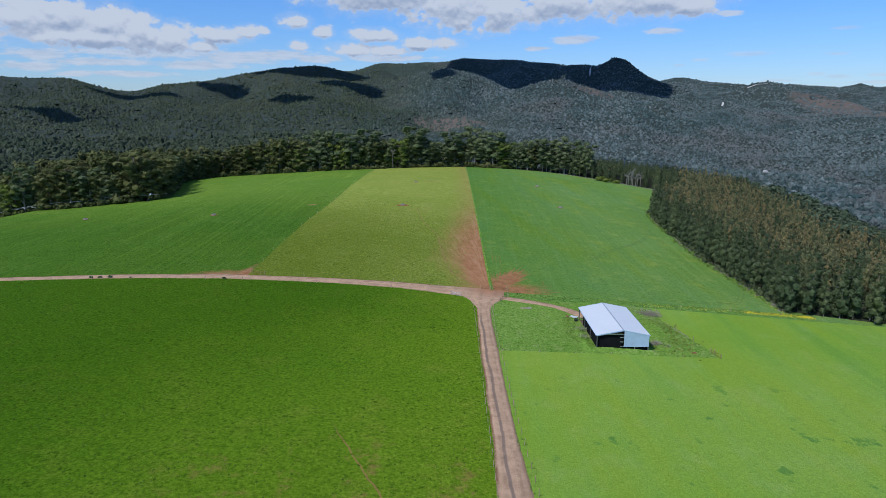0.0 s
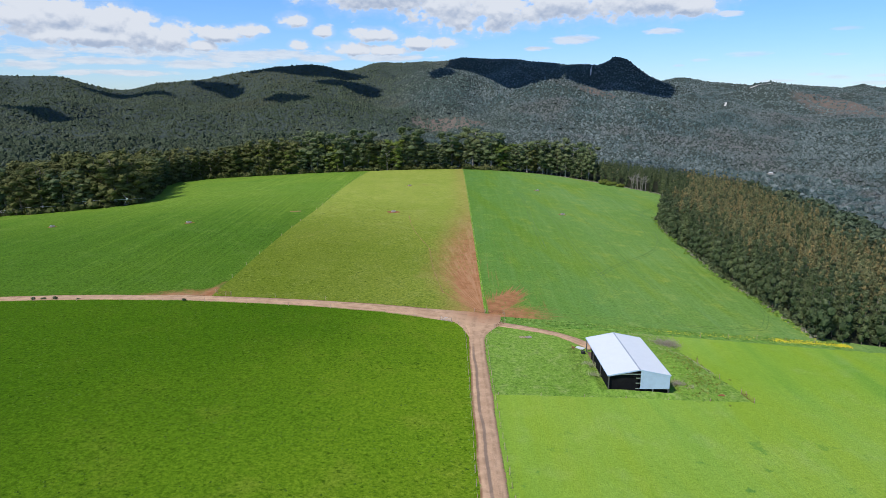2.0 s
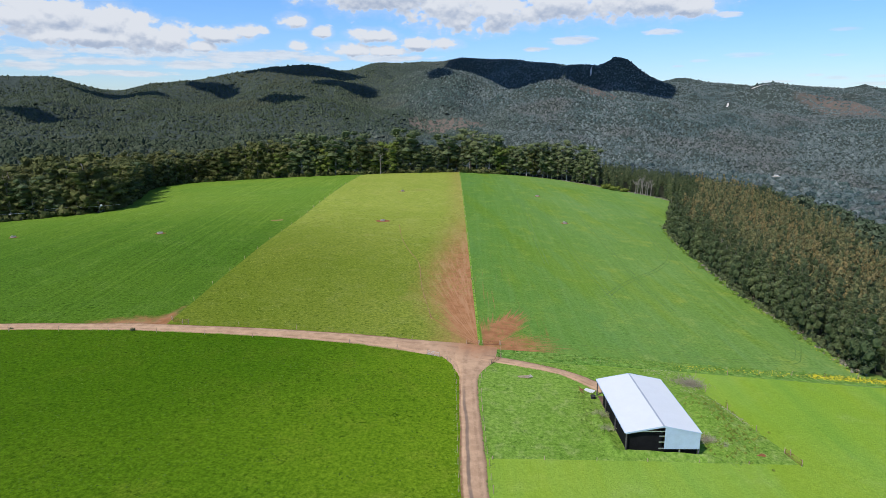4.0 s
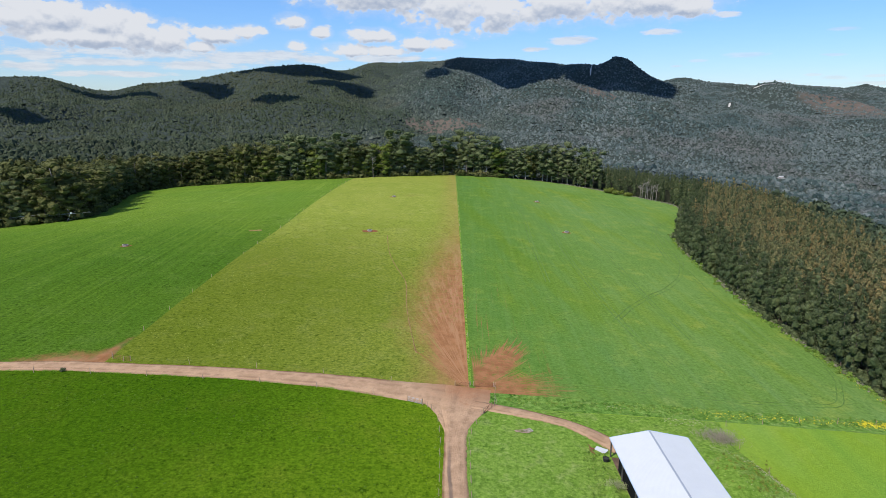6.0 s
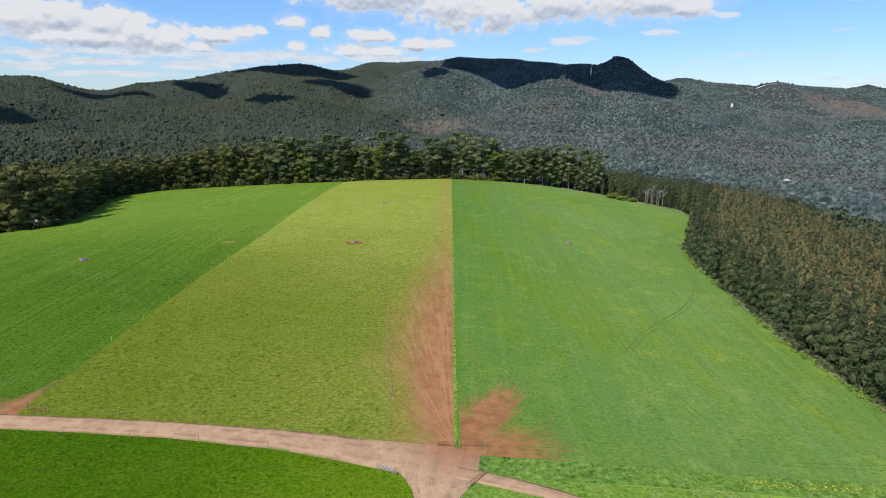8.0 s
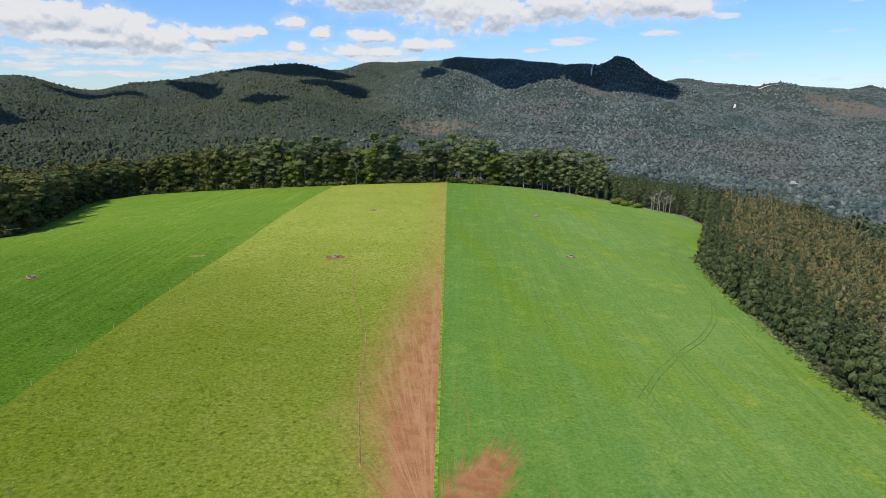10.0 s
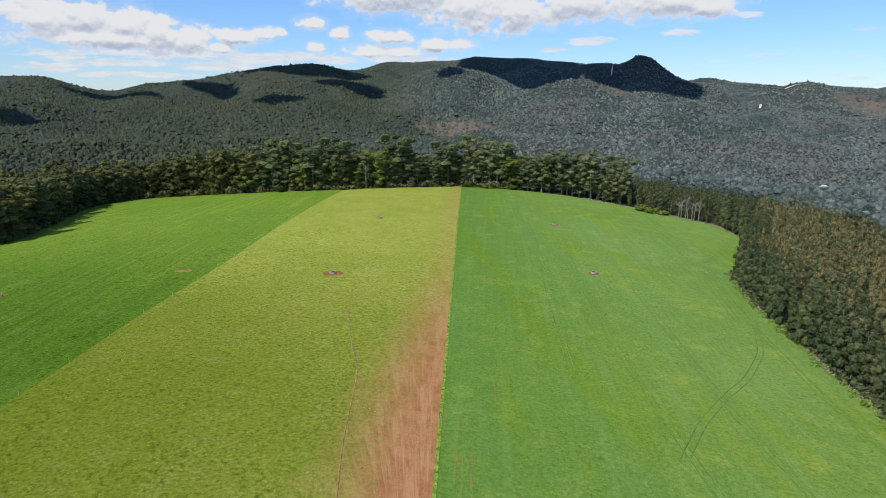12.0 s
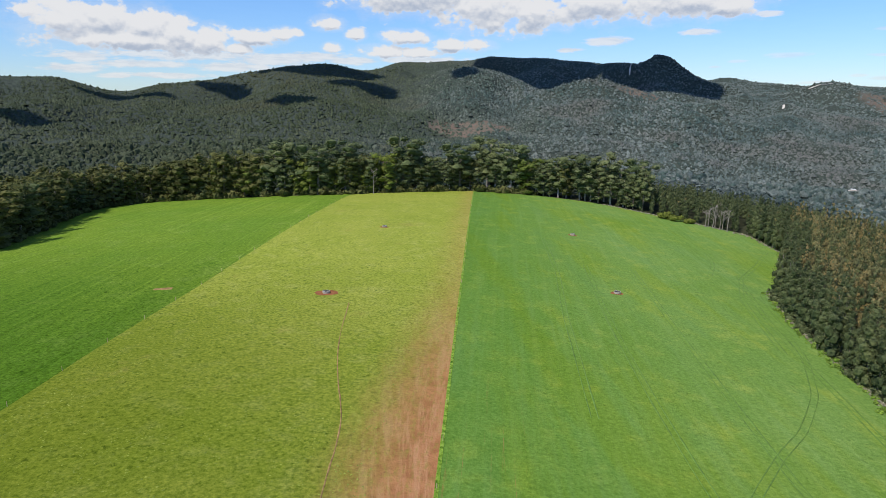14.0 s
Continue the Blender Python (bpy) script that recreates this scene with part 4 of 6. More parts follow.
# the forest edge: single trees
gums = []
for i, (high, spread, leaf, bark, label) in enumerate((
        (26, 5.2, LEAF_EDGE, PALE_BARK, "tall gum tree with a pale trunk at the forest edge"),
        (23, 4.8, LEAF_EDGE, BARK, "dark green gum tree with a rough trunk at the forest edge"),
        (19, 4.6, LEAF_BRIGHT, BARK, "bright yellow-green wattle leaning out of the forest edge"),
        (28, 5.6, LEAF_EDGE, GREY_BARK, "very tall spreading gum tree above the forest edge"),
        (21, 4.2, LEAF_EDGE, BARK, "slender olive green gum tree at the forest edge"),
        (24, 5.0, LEAF_DARK, GREY_BARK, "dense dark green gum tree at the forest edge"), (20, 4.6, LEAF_DARK, BARK, "low dark green gum tree at the forest edge"))):
    crown, spots = gum_crown(10 + i, high, spread * 1.15, 26, 58, 0.33, (0.24, 0.12, 0.08, 0.30, 0.10, 0.10, 0.06)[i])
    gums.append(as_tree("gum_tree", crown, spots, i, high, 0.42, leaf, bark, label))
    gums[-1]["group"] = "trees along the forest edge"
rng = np.random.RandomState(8)
count = 0
for row, (step, off) in enumerate(((5.4, 3.0), (7.0, 9.5))):
    for n, (x, y, h) in enumerate(along(FOREST_EDGE[2:], step)):
        x, y = x - math.sin(h) * (off + rng.uniform(-1.5, 2.5)) + rng.uniform(-1.5, 1.5), y + math.cos(h) * (off + rng.uniform(-1.5, 2.5))
        k = int(rng.choice(len(gums), p=(0.26, 0.22, 0.03, 0.20, 0.19, 0.06, 0.04) if x > 5 else (0.20, 0.16, 0.24, 0.14, 0.16, 0.06, 0.04) if x > -120 else (0.08, 0.08, 0.05, 0.04, 0.10, 0.35, 0.30)))
        if x > 112:
            continue
        s = rng.uniform(0.92, 1.32) * (0.94 if x < -150 else 1.0) * (0.72 if row == 0 and rng.rand() < 0.35 else 1.0)
        m = pose(*at(x, y, -0.2), rng.uniform(-2, 2), rng.uniform(-2, 2), rng.uniform(0, 360)) @ Matrix.Diagonal((s * rng.uniform(1.05, 1.4), s * rng.uniform(1.05, 1.4), s, 1))
        if count < len(gums):
            gums[count].matrix_basis, k = m, count
        else:
            copy_thing(gums[k], m)
        count += 1

# a dead grey tree and bare poles among them
def dead_tree(x, y, high, seed, label):
    rng = np.random.RandomState(seed)
    root = new("dead_tree")
    bm = fresh()
    rod(bm, (0, 0, -0.3), (rng.uniform(-0.5, 0.5), 0.3, high), 0.22, 0.06, 7)
    part("trunk", bm, GREY_BARK, root)
    for i in range(9):
        h, a = high * rng.uniform(0.35, 0.95), rng.uniform(0, 6.28)
        bm = fresh()
        tip = Vector((math.cos(a) * 2.2, math.sin(a) * 2.2, h + rng.uniform(1.2, 2.8)))
        rod(bm, (0, 0, h), tip, 0.10, 0.03, 5)
        for _ in range(3):
            rod(bm, tip * 0.75 + Vector((0, 0, h * 0.25)), tip + Vector(rng.uniform(-1, 1, 3)), 0.04, 0.015, 4)
        part("branch", bm, GREY_BARK, root)
    root.matrix_basis = pose(*at(x, y), 0, 0, rng.uniform(0, 360))
    return tagged(root, label, "tree", "dead trees")


dead_tree(-41, 513, 15, 1, "bare forked dead tree with bleached branches")
for i in range(7):
    dead_tree(131.5 + i * 1.2, 444 - i * 1.3 + (i % 2) * 1.5, 8.5 + (i * 37 % 4), 2 + i, "bare grey dead tree beside the plantation")

# plantation trees: slim, in rows, with russet new growth on top
def plantation_crown(seed, high, base, wide, clumps, flakes, size, start):
    """A narrow crown of leafy clumps up a straight stem, russet from start upwards."""
    rng = np.random.RandomState(seed)
    lean = rng.uniform(-0.5, 0.5, 2)
    pieces, share, spots = [], [], []
    for i in range(clumps):
        k = (i + rng.uniform(0.2, 0.8)) / clumps
        girth = wide * (0.72 + 0.28 * min(1.0, 3.0 * k)) * (1 - 0.90 * k ** 1.6)
        a, q = i * 2.4 + rng.uniform(-0.4, 0.4), girth * rng.uniform(0.18, 0.46)
        c = np.array([math.cos(a) * q + lean[0] * k, math.sin(a) * q + lean[1] * k, base + (high - base) * (0.05 + 0.92 * k)])
        r = 0.12 * wide + 0.62 * girth * rng.uniform(0.85, 1.15)
        v, f = clump(rng, c, r * 0.86, flakes, size, BALL1, 1.75, 0.84)
        pieces.append((v, f))
        hue = np.clip((k - start) * 2.6, 0, 0.9) if k > start else 0.0
        share.append(np.full(len(f), float(rng.rand() < hue)))
        if i % 3 == 0:
            spots.append((c, r))
    share = np.concatenate(share)
    flip = rng.rand(len(share)) < 0.12
    return joined(pieces), spots, np.where(flip & (share > 0), 0, share).astype(int)


slim = []
for i in range(4):
    crown, spots, idx = plantation_crown(30 + i, (17.0, 18.4, 19.2, 16.2)[i], 0.2, 2.15, 15, 58, 0.18, 0.80)
    slim.append(as_tree("plantation_tree", crown, spots, 20 + i, 17.0, 0.11, None, (BARK, BARK, GREY_BARK, BARK)[i], "slim plantation gum with russet new growth on top", 4, idx, (LEAF_PLANT, LEAF_TIP)))
    slim[-1]["group"] = "outer trees of the plantation"
rng = np.random.RandomState(12)
px, py = np.meshgrid(np.arange(80, 192, 4.5), np.arange(156, 525, 3.7))
px, py = (px + 0.035 * (py - 165)).ravel() + rng.uniform(-0.5, 0.5, px.size), py.ravel() + rng.uniform(-0.6, 0.6, py.size)
keep = inside(px, py, PLANTATION)
px, py = px[keep], py[keep]
rim, _ = to_line(px, py, FOREST_EDGE[-4:] + PLANT_EDGE)
near = rim < 7.0
fit = rng.rand(len(px)) < 0.97
count = 0
for x, y in zip(px[near & fit], py[near & fit]):
    if count >= 280:
        break
    s = rng.uniform(0.80, 1.08) * (0.72 if y > 432 else 1.0)
    m = pose(*at(x, y, -0.1), rng.uniform(-1.5, 1.5), rng.uniform(-1.5, 1.5), rng.uniform(0, 360)) @ Matrix.Diagonal((s * 1.2, s * 1.2, s, 1))
    if count < len(slim):
        slim[count].matrix_basis = m
    else:
        copy_thing(slim[int(rng.randint(len(slim)))], m)
    count += 1
inner = ~near & fit
kinds, idxs = [], []
for i in range(5):
    crown, _, idx = plantation_crown(60 + i, 17.3, 5.5, 2.15, 7, 28, 0.25, (-1.0, -1.0, 0.3, -1.0, 0.7)[i])
    kinds.append(crown), idxs.append(idx)
n = int(inner.sum())
size = rng.uniform(0.84, 1.14, n)
tone, tall = rng.rand(n), rng.uniform(0.80, 1.16, n)
arm = py[inner] > 425
for where, mats, lift, label in ((~arm, (LEAF_PLANT, LEAF_TIP), 1.0, "rows of plantation gums with russet tops"), (arm, (LEAF_PLANT, LEAF_PLANT), 0.76, "shorter dark green plantation rows along the field's end")):
    tagged(scattered("plantation", kinds, px[inner][where], py[inner][where], np.zeros(int(where.sum())), size[where], tone[where], mats, tall[where] * lift, idxs), label, "trees", kind="stuff")

# bare rock cuts and thin, scrubby ground among the forest
SCARS = (([(364, 1596), (369, 1612), (374, 1630), (378, 1638)], [1.5, 3.0, 1.6, 3.0]), ([(606, 1384), (613, 1396), (618, 1408)], [3, 5, 3]),
         ([(757, 1598), (776, 1592), (792, 1582), (802, 1583)], [0.8, 1.0, 2.0, 1.6]))
SCRUB = ((14, 1092, 62, 48), (915, 1410, 125, 150), (330, 1330, 50, 30))


# the wild forest over valley and ranges: crowns grow coarser with distance
def forest_places(d0, d1, space, seed):
    rng = np.random.RandomState(seed)
    out = []
    d = d0
    while d < d1:
        n = int(d * 1.50 / space)
        a = np.linspace(-0.75, 0.75, n) + rng.uniform(-0.65, 0.65, n) * 1.5 / n
        q = d + rng.uniform(-0.65, 0.65, n) * space
        out.append(np.stack([4 + q * np.sin(a), -30 + q * np.cos(a)]))
        d += space * 0.9
    x, y = np.concatenate(out, 1)
    keep = ~inside(x, y, FARM_LAND) & ~inside(x, y, PLANTATION)
    d, _ = to_line(x, y, FOREST_EDGE)
    keep &= d > 11
    keep &= np.hypot(x - 440, y - 850) > 10
    for line, wide in SCARS:
        keep &= to_line(x, y, line)[0] > 7
    for cx, cy, rx, ry in SCRUB:
        keep &= (np.hypot((x - cx) / rx, (y - cy) / ry) > 0.4 + 0.9 * rng.rand(len(x))) | (rng.rand(len(x)) < 0.4)
    # leave the far sides of the ranges to the ground's own cover
    eye, top = 52.0, land_z(x, y) + 9
    for k in (0.97, 0.94, 0.9, 0.85, 0.8, 0.7, 0.6):
        keep &= land_z(4 + (x - 4) * k, 70 + (y - 70) * k) < eye + (top - eye) * k + 25
    return x[keep], y[keep]


def blobs(seed, level, n, size, count=6, flat=0.85, heads=2, solid=1.0):
    rng = np.random.RandomState(seed)
    out = []
    for _ in range(count):
        spread = 0.0 if heads == 1 else 0.42 + 0.06 * (heads - 2)
        some = [clump(rng, rng.uniform(-spread, spread, 3) * (1, 1, 0.7), rng.uniform(0.5, 0.75) * (2.6 / heads) ** 0.4 if heads > 1 else 0.85, n, size, level, flat, solid) for _ in range(heads)]
        out.append(joined(some))
    return out


def tufted_crowns(seed):
    """Crowns for the middle slopes: a ragged skirt, an uneven shoulder and a broken top."""
    rng = np.random.RandomState(seed)
    out, i = [], np.arange(6)
    for _ in range(16):
        rings = []
        for r0, r1, z0, z1 in ((0.75, 1.15, -0.9, -0.45), (0.45, 0.95, -0.1, 0.6)):
            a, r = (i + rng.uniform(-0.3, 0.3, 6)) / 6 * 2 * math.pi, rng.uniform(r0, r1, 6)
            rings.append(np.stack([np.cos(a) * r, np.sin(a) * r, rng.uniform(z0, z1, 6)], -1))
        tip = np.array([[*rng.uniform(-0.35, 0.35, 2), rng.uniform(0.5, 1.0)]])
        j = (i + 1) % 6
        faces = np.concatenate([np.stack([i, j, i + 6], -1), np.stack([j, j + 6, i + 6], -1), np.stack([i + 6, j + 6, np.full(6, 12)], -1)])
        out.append((np.concatenate(rings + [tip]), faces))
    return out


def far_crowns(seed):
    """Crowns for the farthest slopes: low uneven tents of seven facets."""
    rng = np.random.RandomState(seed)
    out = []
    for _ in range(12):
        a, r, i = np.arange(7) / 7 * 2 * math.pi, rng.uniform(0.65, 1.05, 7), np.arange(7)
        rim = np.stack([np.cos(a) * r, np.sin(a) * r, rng.uniform(-0.8, -0.2, 7)], -1)
        tip = np.array([[*rng.uniform(-0.25, 0.25, 2), rng.uniform(0.30, 0.65)]])
        out.append((np.concatenate([rim, tip]), np.stack([i, (i + 1) % 7, np.full(7, 7)], -1)))
    return out


BELTS = ((180, 480, 6.4, 5, 20, 0.17, 0.95), (480, 690, 5.4, 2, 9, 0.26, 0.95), (690, 1000, 4.7, 0, 0, 0, 0), (1000, 1400, 4.5, 0, 0, 0, 0), (1400, 2150, 5.2, 0, 0, 0, 0), (2150, 3200, 9, 0, 0, 0, 0))
for i, (d0, d1, space, heads, flakes, leaf, solid) in enumerate(BELTS):
    x, y = forest_places(d0, d1, space, 20 + i)
    rng = np.random.RandomState(30 + i)
    size = space * (0.40 + (0.66, 0.75, 1.0, 0.95, 0.70, 0.48)[i] * rng.uniform(0, 1, len(x)) ** 2.4)
    tall = np.minimum(size * rng.uniform(0.8, 1.2, len(x)), (8.0, 6.5, 5.5, 5.0, 4.0, 4.6)[i])
    near_edge, _ = to_line(x, y, FOREST_EDGE)
    high = ground_z(x, y) - land_z(x, y) + (1.5, 0.5, 0.2, 0.4, 0.2, 0.2)[i] + (17 - 10 * smooth(40, 120, x) * (1 - smooth(205, 235, x))) * (1 - smooth(30, 160, near_edge)) + rng.uniform(-1, 1, len(x)) * (2.4, 2.0, 1.6, 1.3, 0.8, 0.8)[i] + 2 * (rng.rand(len(x)) < 0.06)
    if i == 0:
        high += 6
    # gullies darker and greener, spurs paler: slope shading put into the crown tone
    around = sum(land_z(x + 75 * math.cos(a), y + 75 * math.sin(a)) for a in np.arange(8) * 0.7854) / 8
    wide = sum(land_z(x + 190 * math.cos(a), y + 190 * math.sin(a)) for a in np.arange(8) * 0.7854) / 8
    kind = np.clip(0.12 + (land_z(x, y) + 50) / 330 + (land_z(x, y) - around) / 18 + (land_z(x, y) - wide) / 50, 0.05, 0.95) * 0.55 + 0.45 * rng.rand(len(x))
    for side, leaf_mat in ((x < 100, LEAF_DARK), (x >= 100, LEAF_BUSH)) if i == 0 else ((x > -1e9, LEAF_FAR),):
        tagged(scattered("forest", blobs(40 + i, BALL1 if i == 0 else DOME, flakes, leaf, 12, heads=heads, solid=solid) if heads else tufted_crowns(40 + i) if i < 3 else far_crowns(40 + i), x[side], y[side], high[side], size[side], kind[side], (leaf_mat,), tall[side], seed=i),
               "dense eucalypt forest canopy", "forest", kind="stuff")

# shrubs, verge weeds and flowers
def strewn(name, line, n, spread, side, lo, hi, mat, label, seed, flakes=22, leaf=0.35, kinds_n=4, flat=0.8):
    rng = np.random.RandomState(seed)
    pts = along(line, 0.5)
    pick = [pts[i] for i in rng.randint(0, len(pts), n)]
    off = side + rng.normal(size=n) * spread
    x, y = np.array([p[0] - math.sin(p[2]) * o for p, o in zip(pick, off)]), np.array([p[1] + math.cos(p[2]) * o for p, o in zip(pick, off)])
    x, y = x + rng.normal(size=n) * 0.3, y + rng.normal(size=n) * 0.3
    size = rng.uniform(lo, hi, n) * rng.uniform(0.6, 1.0, n)
    return tagged(scattered(name, blobs(seed + 1, BALL1, flakes, leaf, kinds_n, flat, 1 if hi < 1 else 2), x, y, size * 0.25, size, rng.rand(n), (mat,)), label, "shrubs", kind="stuff")


strewn("undergrowth", FOREST_EDGE[2:-4], 420, 1.8, 1.5, 1.2, 5.0, LEAF_DARK, "dark shrubs under the forest edge", 70)
strewn("undergrowth", PLANT_EDGE[1:9], 420, 0.6, -0.8, 0.2, 1.0, LEAF_GRASS, "green brambles along the plantation", 71, 16)
strewn("undergrowth", PLANT_EDGE[1:9], 380, 0.8, 1.6, 0.8, 2.2, LEAF_PLANT, "dark seedlings under the plantation's outer row", 73, 16)
strewn("dry_weeds", FOREST_EDGE[-4:] + PLANT_EDGE[1:9], 900, 0.5, 0.1, 0.2, 0.7, LEAF_DRY, "dry straw-coloured weeds along the plantation", 72)


# ---- the shed ----
def corrugated(length, run, rise, pitch=0.19, depth=0.010, thick=0.02):
    """A ribbed roof or wall sheet: ribs across the run, which climbs by rise."""
    n = int(length / pitch) * 2
    us = np.linspace(0, length, n + 1)
    wave = depth * (np.arange(n + 1) % 2)
    v, f = [], []
    for k, (s, off) in enumerate(((0, 0), (1, 0), (1, -thick), (0, -thick))):
        v.append(np.stack([np.full(n + 1, s * run), us, s * rise + wave + off], -1))
    v = np.concatenate(v)
    i = np.arange(n)
    m = n + 1
    for a, b in ((0, 1), (1, 2), (2, 3), (3, 0)):
        f.append(np.stack([i + a * m, i + b * m, i + 1 + b * m, i + 1 + a * m], -1))
    return v, np.concatenate(f)


def shed():
    """An open-sided gable shed, 19 by 11.5 m, on steel posts."""
    root = new("hay_shed")
    L, W, eave, ridge, floor = 19.2, 11.5, 4.25, 5.4, 0.0
    half = W / 2
    for side, label in ((-1, ""), (1, "")):
        v, f = corrugated(L, half + 0.12, ridge - eave)
        v = v * (-side, 1, 1) + (side * (half + 0.12), -L / 2, eave + 0.02)
        part("roof_sheet", mesh_of("roof_sheet", v, f, (TIN,)), None, root, "pale zinc roof sheeting")
    bm = fresh()
    t = math.atan2(ridge - eave, half)
    for side in (-1, 1):
        box(bm, (0.15, L + 0.1, 0.02), (side * 0.07, 0, ridge + 0.055), Matrix.Rotation(side * t, 4, "Y"))
    part("ridge_cap", bm, CAP, root)
    for side in (-1, 1):
        bm = fresh()
        box(bm, (0.13, L, 0.11), (side * (half + 0.16), 0, eave - 0.04), bevel=0.02)
        part("gutter", bm, WALL_TIN, root)
        for end in (-1, 1):
            bm = fresh()
            turn = Matrix.Rotation(side * t, 4, "Y")
            box(bm, (half / math.cos(t) + 0.1, 0.05, 0.24), (side * half / 2, end * (L / 2 + 0.03), (eave + ridge) / 2 - 0.06), turn)
            part("barge_board", bm, WALL_TIN, root)
    for y in np.linspace(-L / 2 + 0.15, L / 2 - 0.15, 4):
        for side in (-1, 1):
            bm = fresh()
            box(bm, (0.20, 0.20, eave + 0.5), (side * (half - 0.12), y, eave / 2 - 0.25), bevel=0.02)
            part("post", bm, STEEL, root)
            bm = fresh()
            box(bm, (half / math.cos(t), 0.12, 0.28), (side * half / 2, y, (eave + ridge) / 2 - 0.22), Matrix.Rotation(side * t, 4, "Y"))
            part("rafter", bm, STEEL, root)
    for side in (-1, 1):
        for k in (0.15, 0.38, 0.62, 0.86):
            bm = fresh()
            box(bm, (0.08, L - 0.1, 0.12), (side * half * (1 - k), 0, eave + (ridge - eave) * k - 0.07))
            part("purlin", bm, GALV, root)
    # east wall, north-east gable and the raised south-east gable panel
    n = 40

    def wall(name, x0, x1, y0, y1, z0, top):
        us = np.linspace(0, 1, n * 2 + 1)
        x, y = x0 + us * (x1 - x0), y0 + us * (y1 - y0)
        d = Vector((y1 - y0, x0 - x1)).normalized()
        w = 0.008 * (np.arange(len(us)) % 2)
        rows = [np.stack([x + d.x * (w + o), y + d.y * (w + o), z], -1) for o, z in ((0, z0 + 0 * us), (0, top(us)), (-0.02, top(us)), (-0.02, z0 + 0 * us))]
        m, i, f = len(us), np.arange(len(us) - 1), []
        for a, b in ((0, 1), (1, 2), (2, 3), (3, 0)):
            f.append(np.stack([i + a * m, i + b * m, i + 1 + b * m, i + 1 + a * m], -1))
        part(name, mesh_of(name, np.concatenate(rows), np.concatenate(f), (WALL_TIN,)), None, root, "pale blue-grey ribbed wall sheet")

    wall("side_wall", half, half, -L / 2, L / 2, 0.9, lambda u: eave - 0.05 + 0 * u)
    wall("gable_panel", 0.25, half - 0.02, -L / 2 - 0.02, -L / 2 - 0.02, 1.55, lambda u: ridge - 0.12 - (ridge - eave) * (0.04 + 0.96 * u))
    wall("gable_panel", half - 0.02, 0.0, L / 2 + 0.02, L / 2 + 0.02, 0.4, lambda u: eave + (ridge - eave) * u - 0.1)
    for z in (1.6, 2.7, 3.7, 4.5):
        bm = fresh()
        box(bm, (0.9 if z < 4 else 4.0, 0.07, 0.14), (-0.15 if z < 4 else -1.7, -L / 2 + 0.05, z))
        part("girt", bm, GALV, root)
    bm = fresh()
    box(bm, (0.16, 0.16, 1.9), (2.7, -L / 2 + 0.1, 0.75), bevel=0.02)
    part("post", bm, GALV, root)
    # added black panels stand in for the unlit interior behind the posts
    bm = fresh()
    box(bm, (0.03, L * 0.80, 3.75), (-half + 0.32, -L * 0.10, 1.95))
    part("shade_cloth", bm, DARK_INSIDE, root, "black panel added to stand for the dark inside of the shed")
    bm = fresh()
    box(bm, (half - 0.1, 0.03, 4.1), (-half / 2 + 0.12, -L / 2 + 0.5, 2.05))
    part("shade_cloth", bm, DARK_INSIDE, root, "black panel added to stand for the dark inside of the shed")
    bm = fresh()
    box(bm, (half - 0.4, 0.03, 1.9), (half / 2, -L / 2 + 0.5, 0.95))
    part("shade_cloth", bm, DARK_INSIDE, root, "black panel added to stand for the dark inside of the shed")
    root.matrix_basis = pose(39.5, 137.73, -2.03, 0, 0, -0.5)
    tagged(root, "open-sided gable shed with pale zinc roof on steel posts", "shed")
    us = np.linspace(0, 1, 12)
    tagged(part("shed_floor", sheet("shed_floor", us, us, lambda u, v: (34.0 + 11.0 * u, 128.6 + 18.4 * v, np.maximum(land_z(34.0 + 11.0 * u, 128.6 + 18.4 * v) + 0.10, -1.98)), SHED_FLOOR)),
           "dark trodden soil floor inside the shed", "floor", kind="structure")


shed()


# ---- fences and gates ----
def fence(line, step, label, high=1.15, wires=4, seed=1, jitter=0.12):
    """Split posts and thin wires along a line."""
    rng = np.random.RandomState(seed)
    root = new("fence")
    pts = along(line, step)
    shapes = []
    for i in range(3):
        bm = fresh()
        rod(bm, (0, 0, -0.3), (rng.uniform(-jitter, jitter), rng.uniform(-jitter, jitter), high), 0.06, 0.045, 6)
        me = bpy.data.meshes.new("post")
        bm.to_mesh(me)
        bm.free()
        me.materials.append(WOOD)
        shapes.append(me)
    for i, (x, y, h) in enumerate(pts):
        ob = part("post", shapes[i % 3], None, root)
        ob.location, ob.rotation_euler = at(x, y), (0, 0, rng.uniform(0, 6))
        k = rng.uniform(0.85, 1.15) * (1.35 if i % 12 == 0 else 1)
        ob.scale = (k, k, rng.uniform(0.9, 1.08))
    for k in range(wires):
        bm = fresh()
        z = high * (0.25 + 0.7 * k / max(1, wires - 1))
        for a, b in zip(pts, pts[1:]):
            rod(bm, at(a[0], a[1], z), at(b[0], b[1], z), 0.0016, sides=3)
        part("wire", bm, WIRE, root)
    return tagged(root, label, "fence")


lane_west = [(6.4, -20), (7.0, 60), (7.3, 95), (7.7, 130), (7.9, 150), (7.4, 157)]
lane_east = [(12.9, -20), (12.8, 60), (12.2, 95), (12.1, 130), (12.4, 150), (14.6, 157.5), (17.2, 161.2)]
fence(lane_west, 3.3, "wooden post and wire fence along the lane's west side", seed=2)
fence(lane_east, 3.3, "wooden post and wire fence along the lane's east side", seed=3)
fence([(x, float(road_y(x)) - 2.9) for x in (-140, -95, -62, -30, -13, -3)], 10.5, "post and wire fence along the road's south side", seed=4)
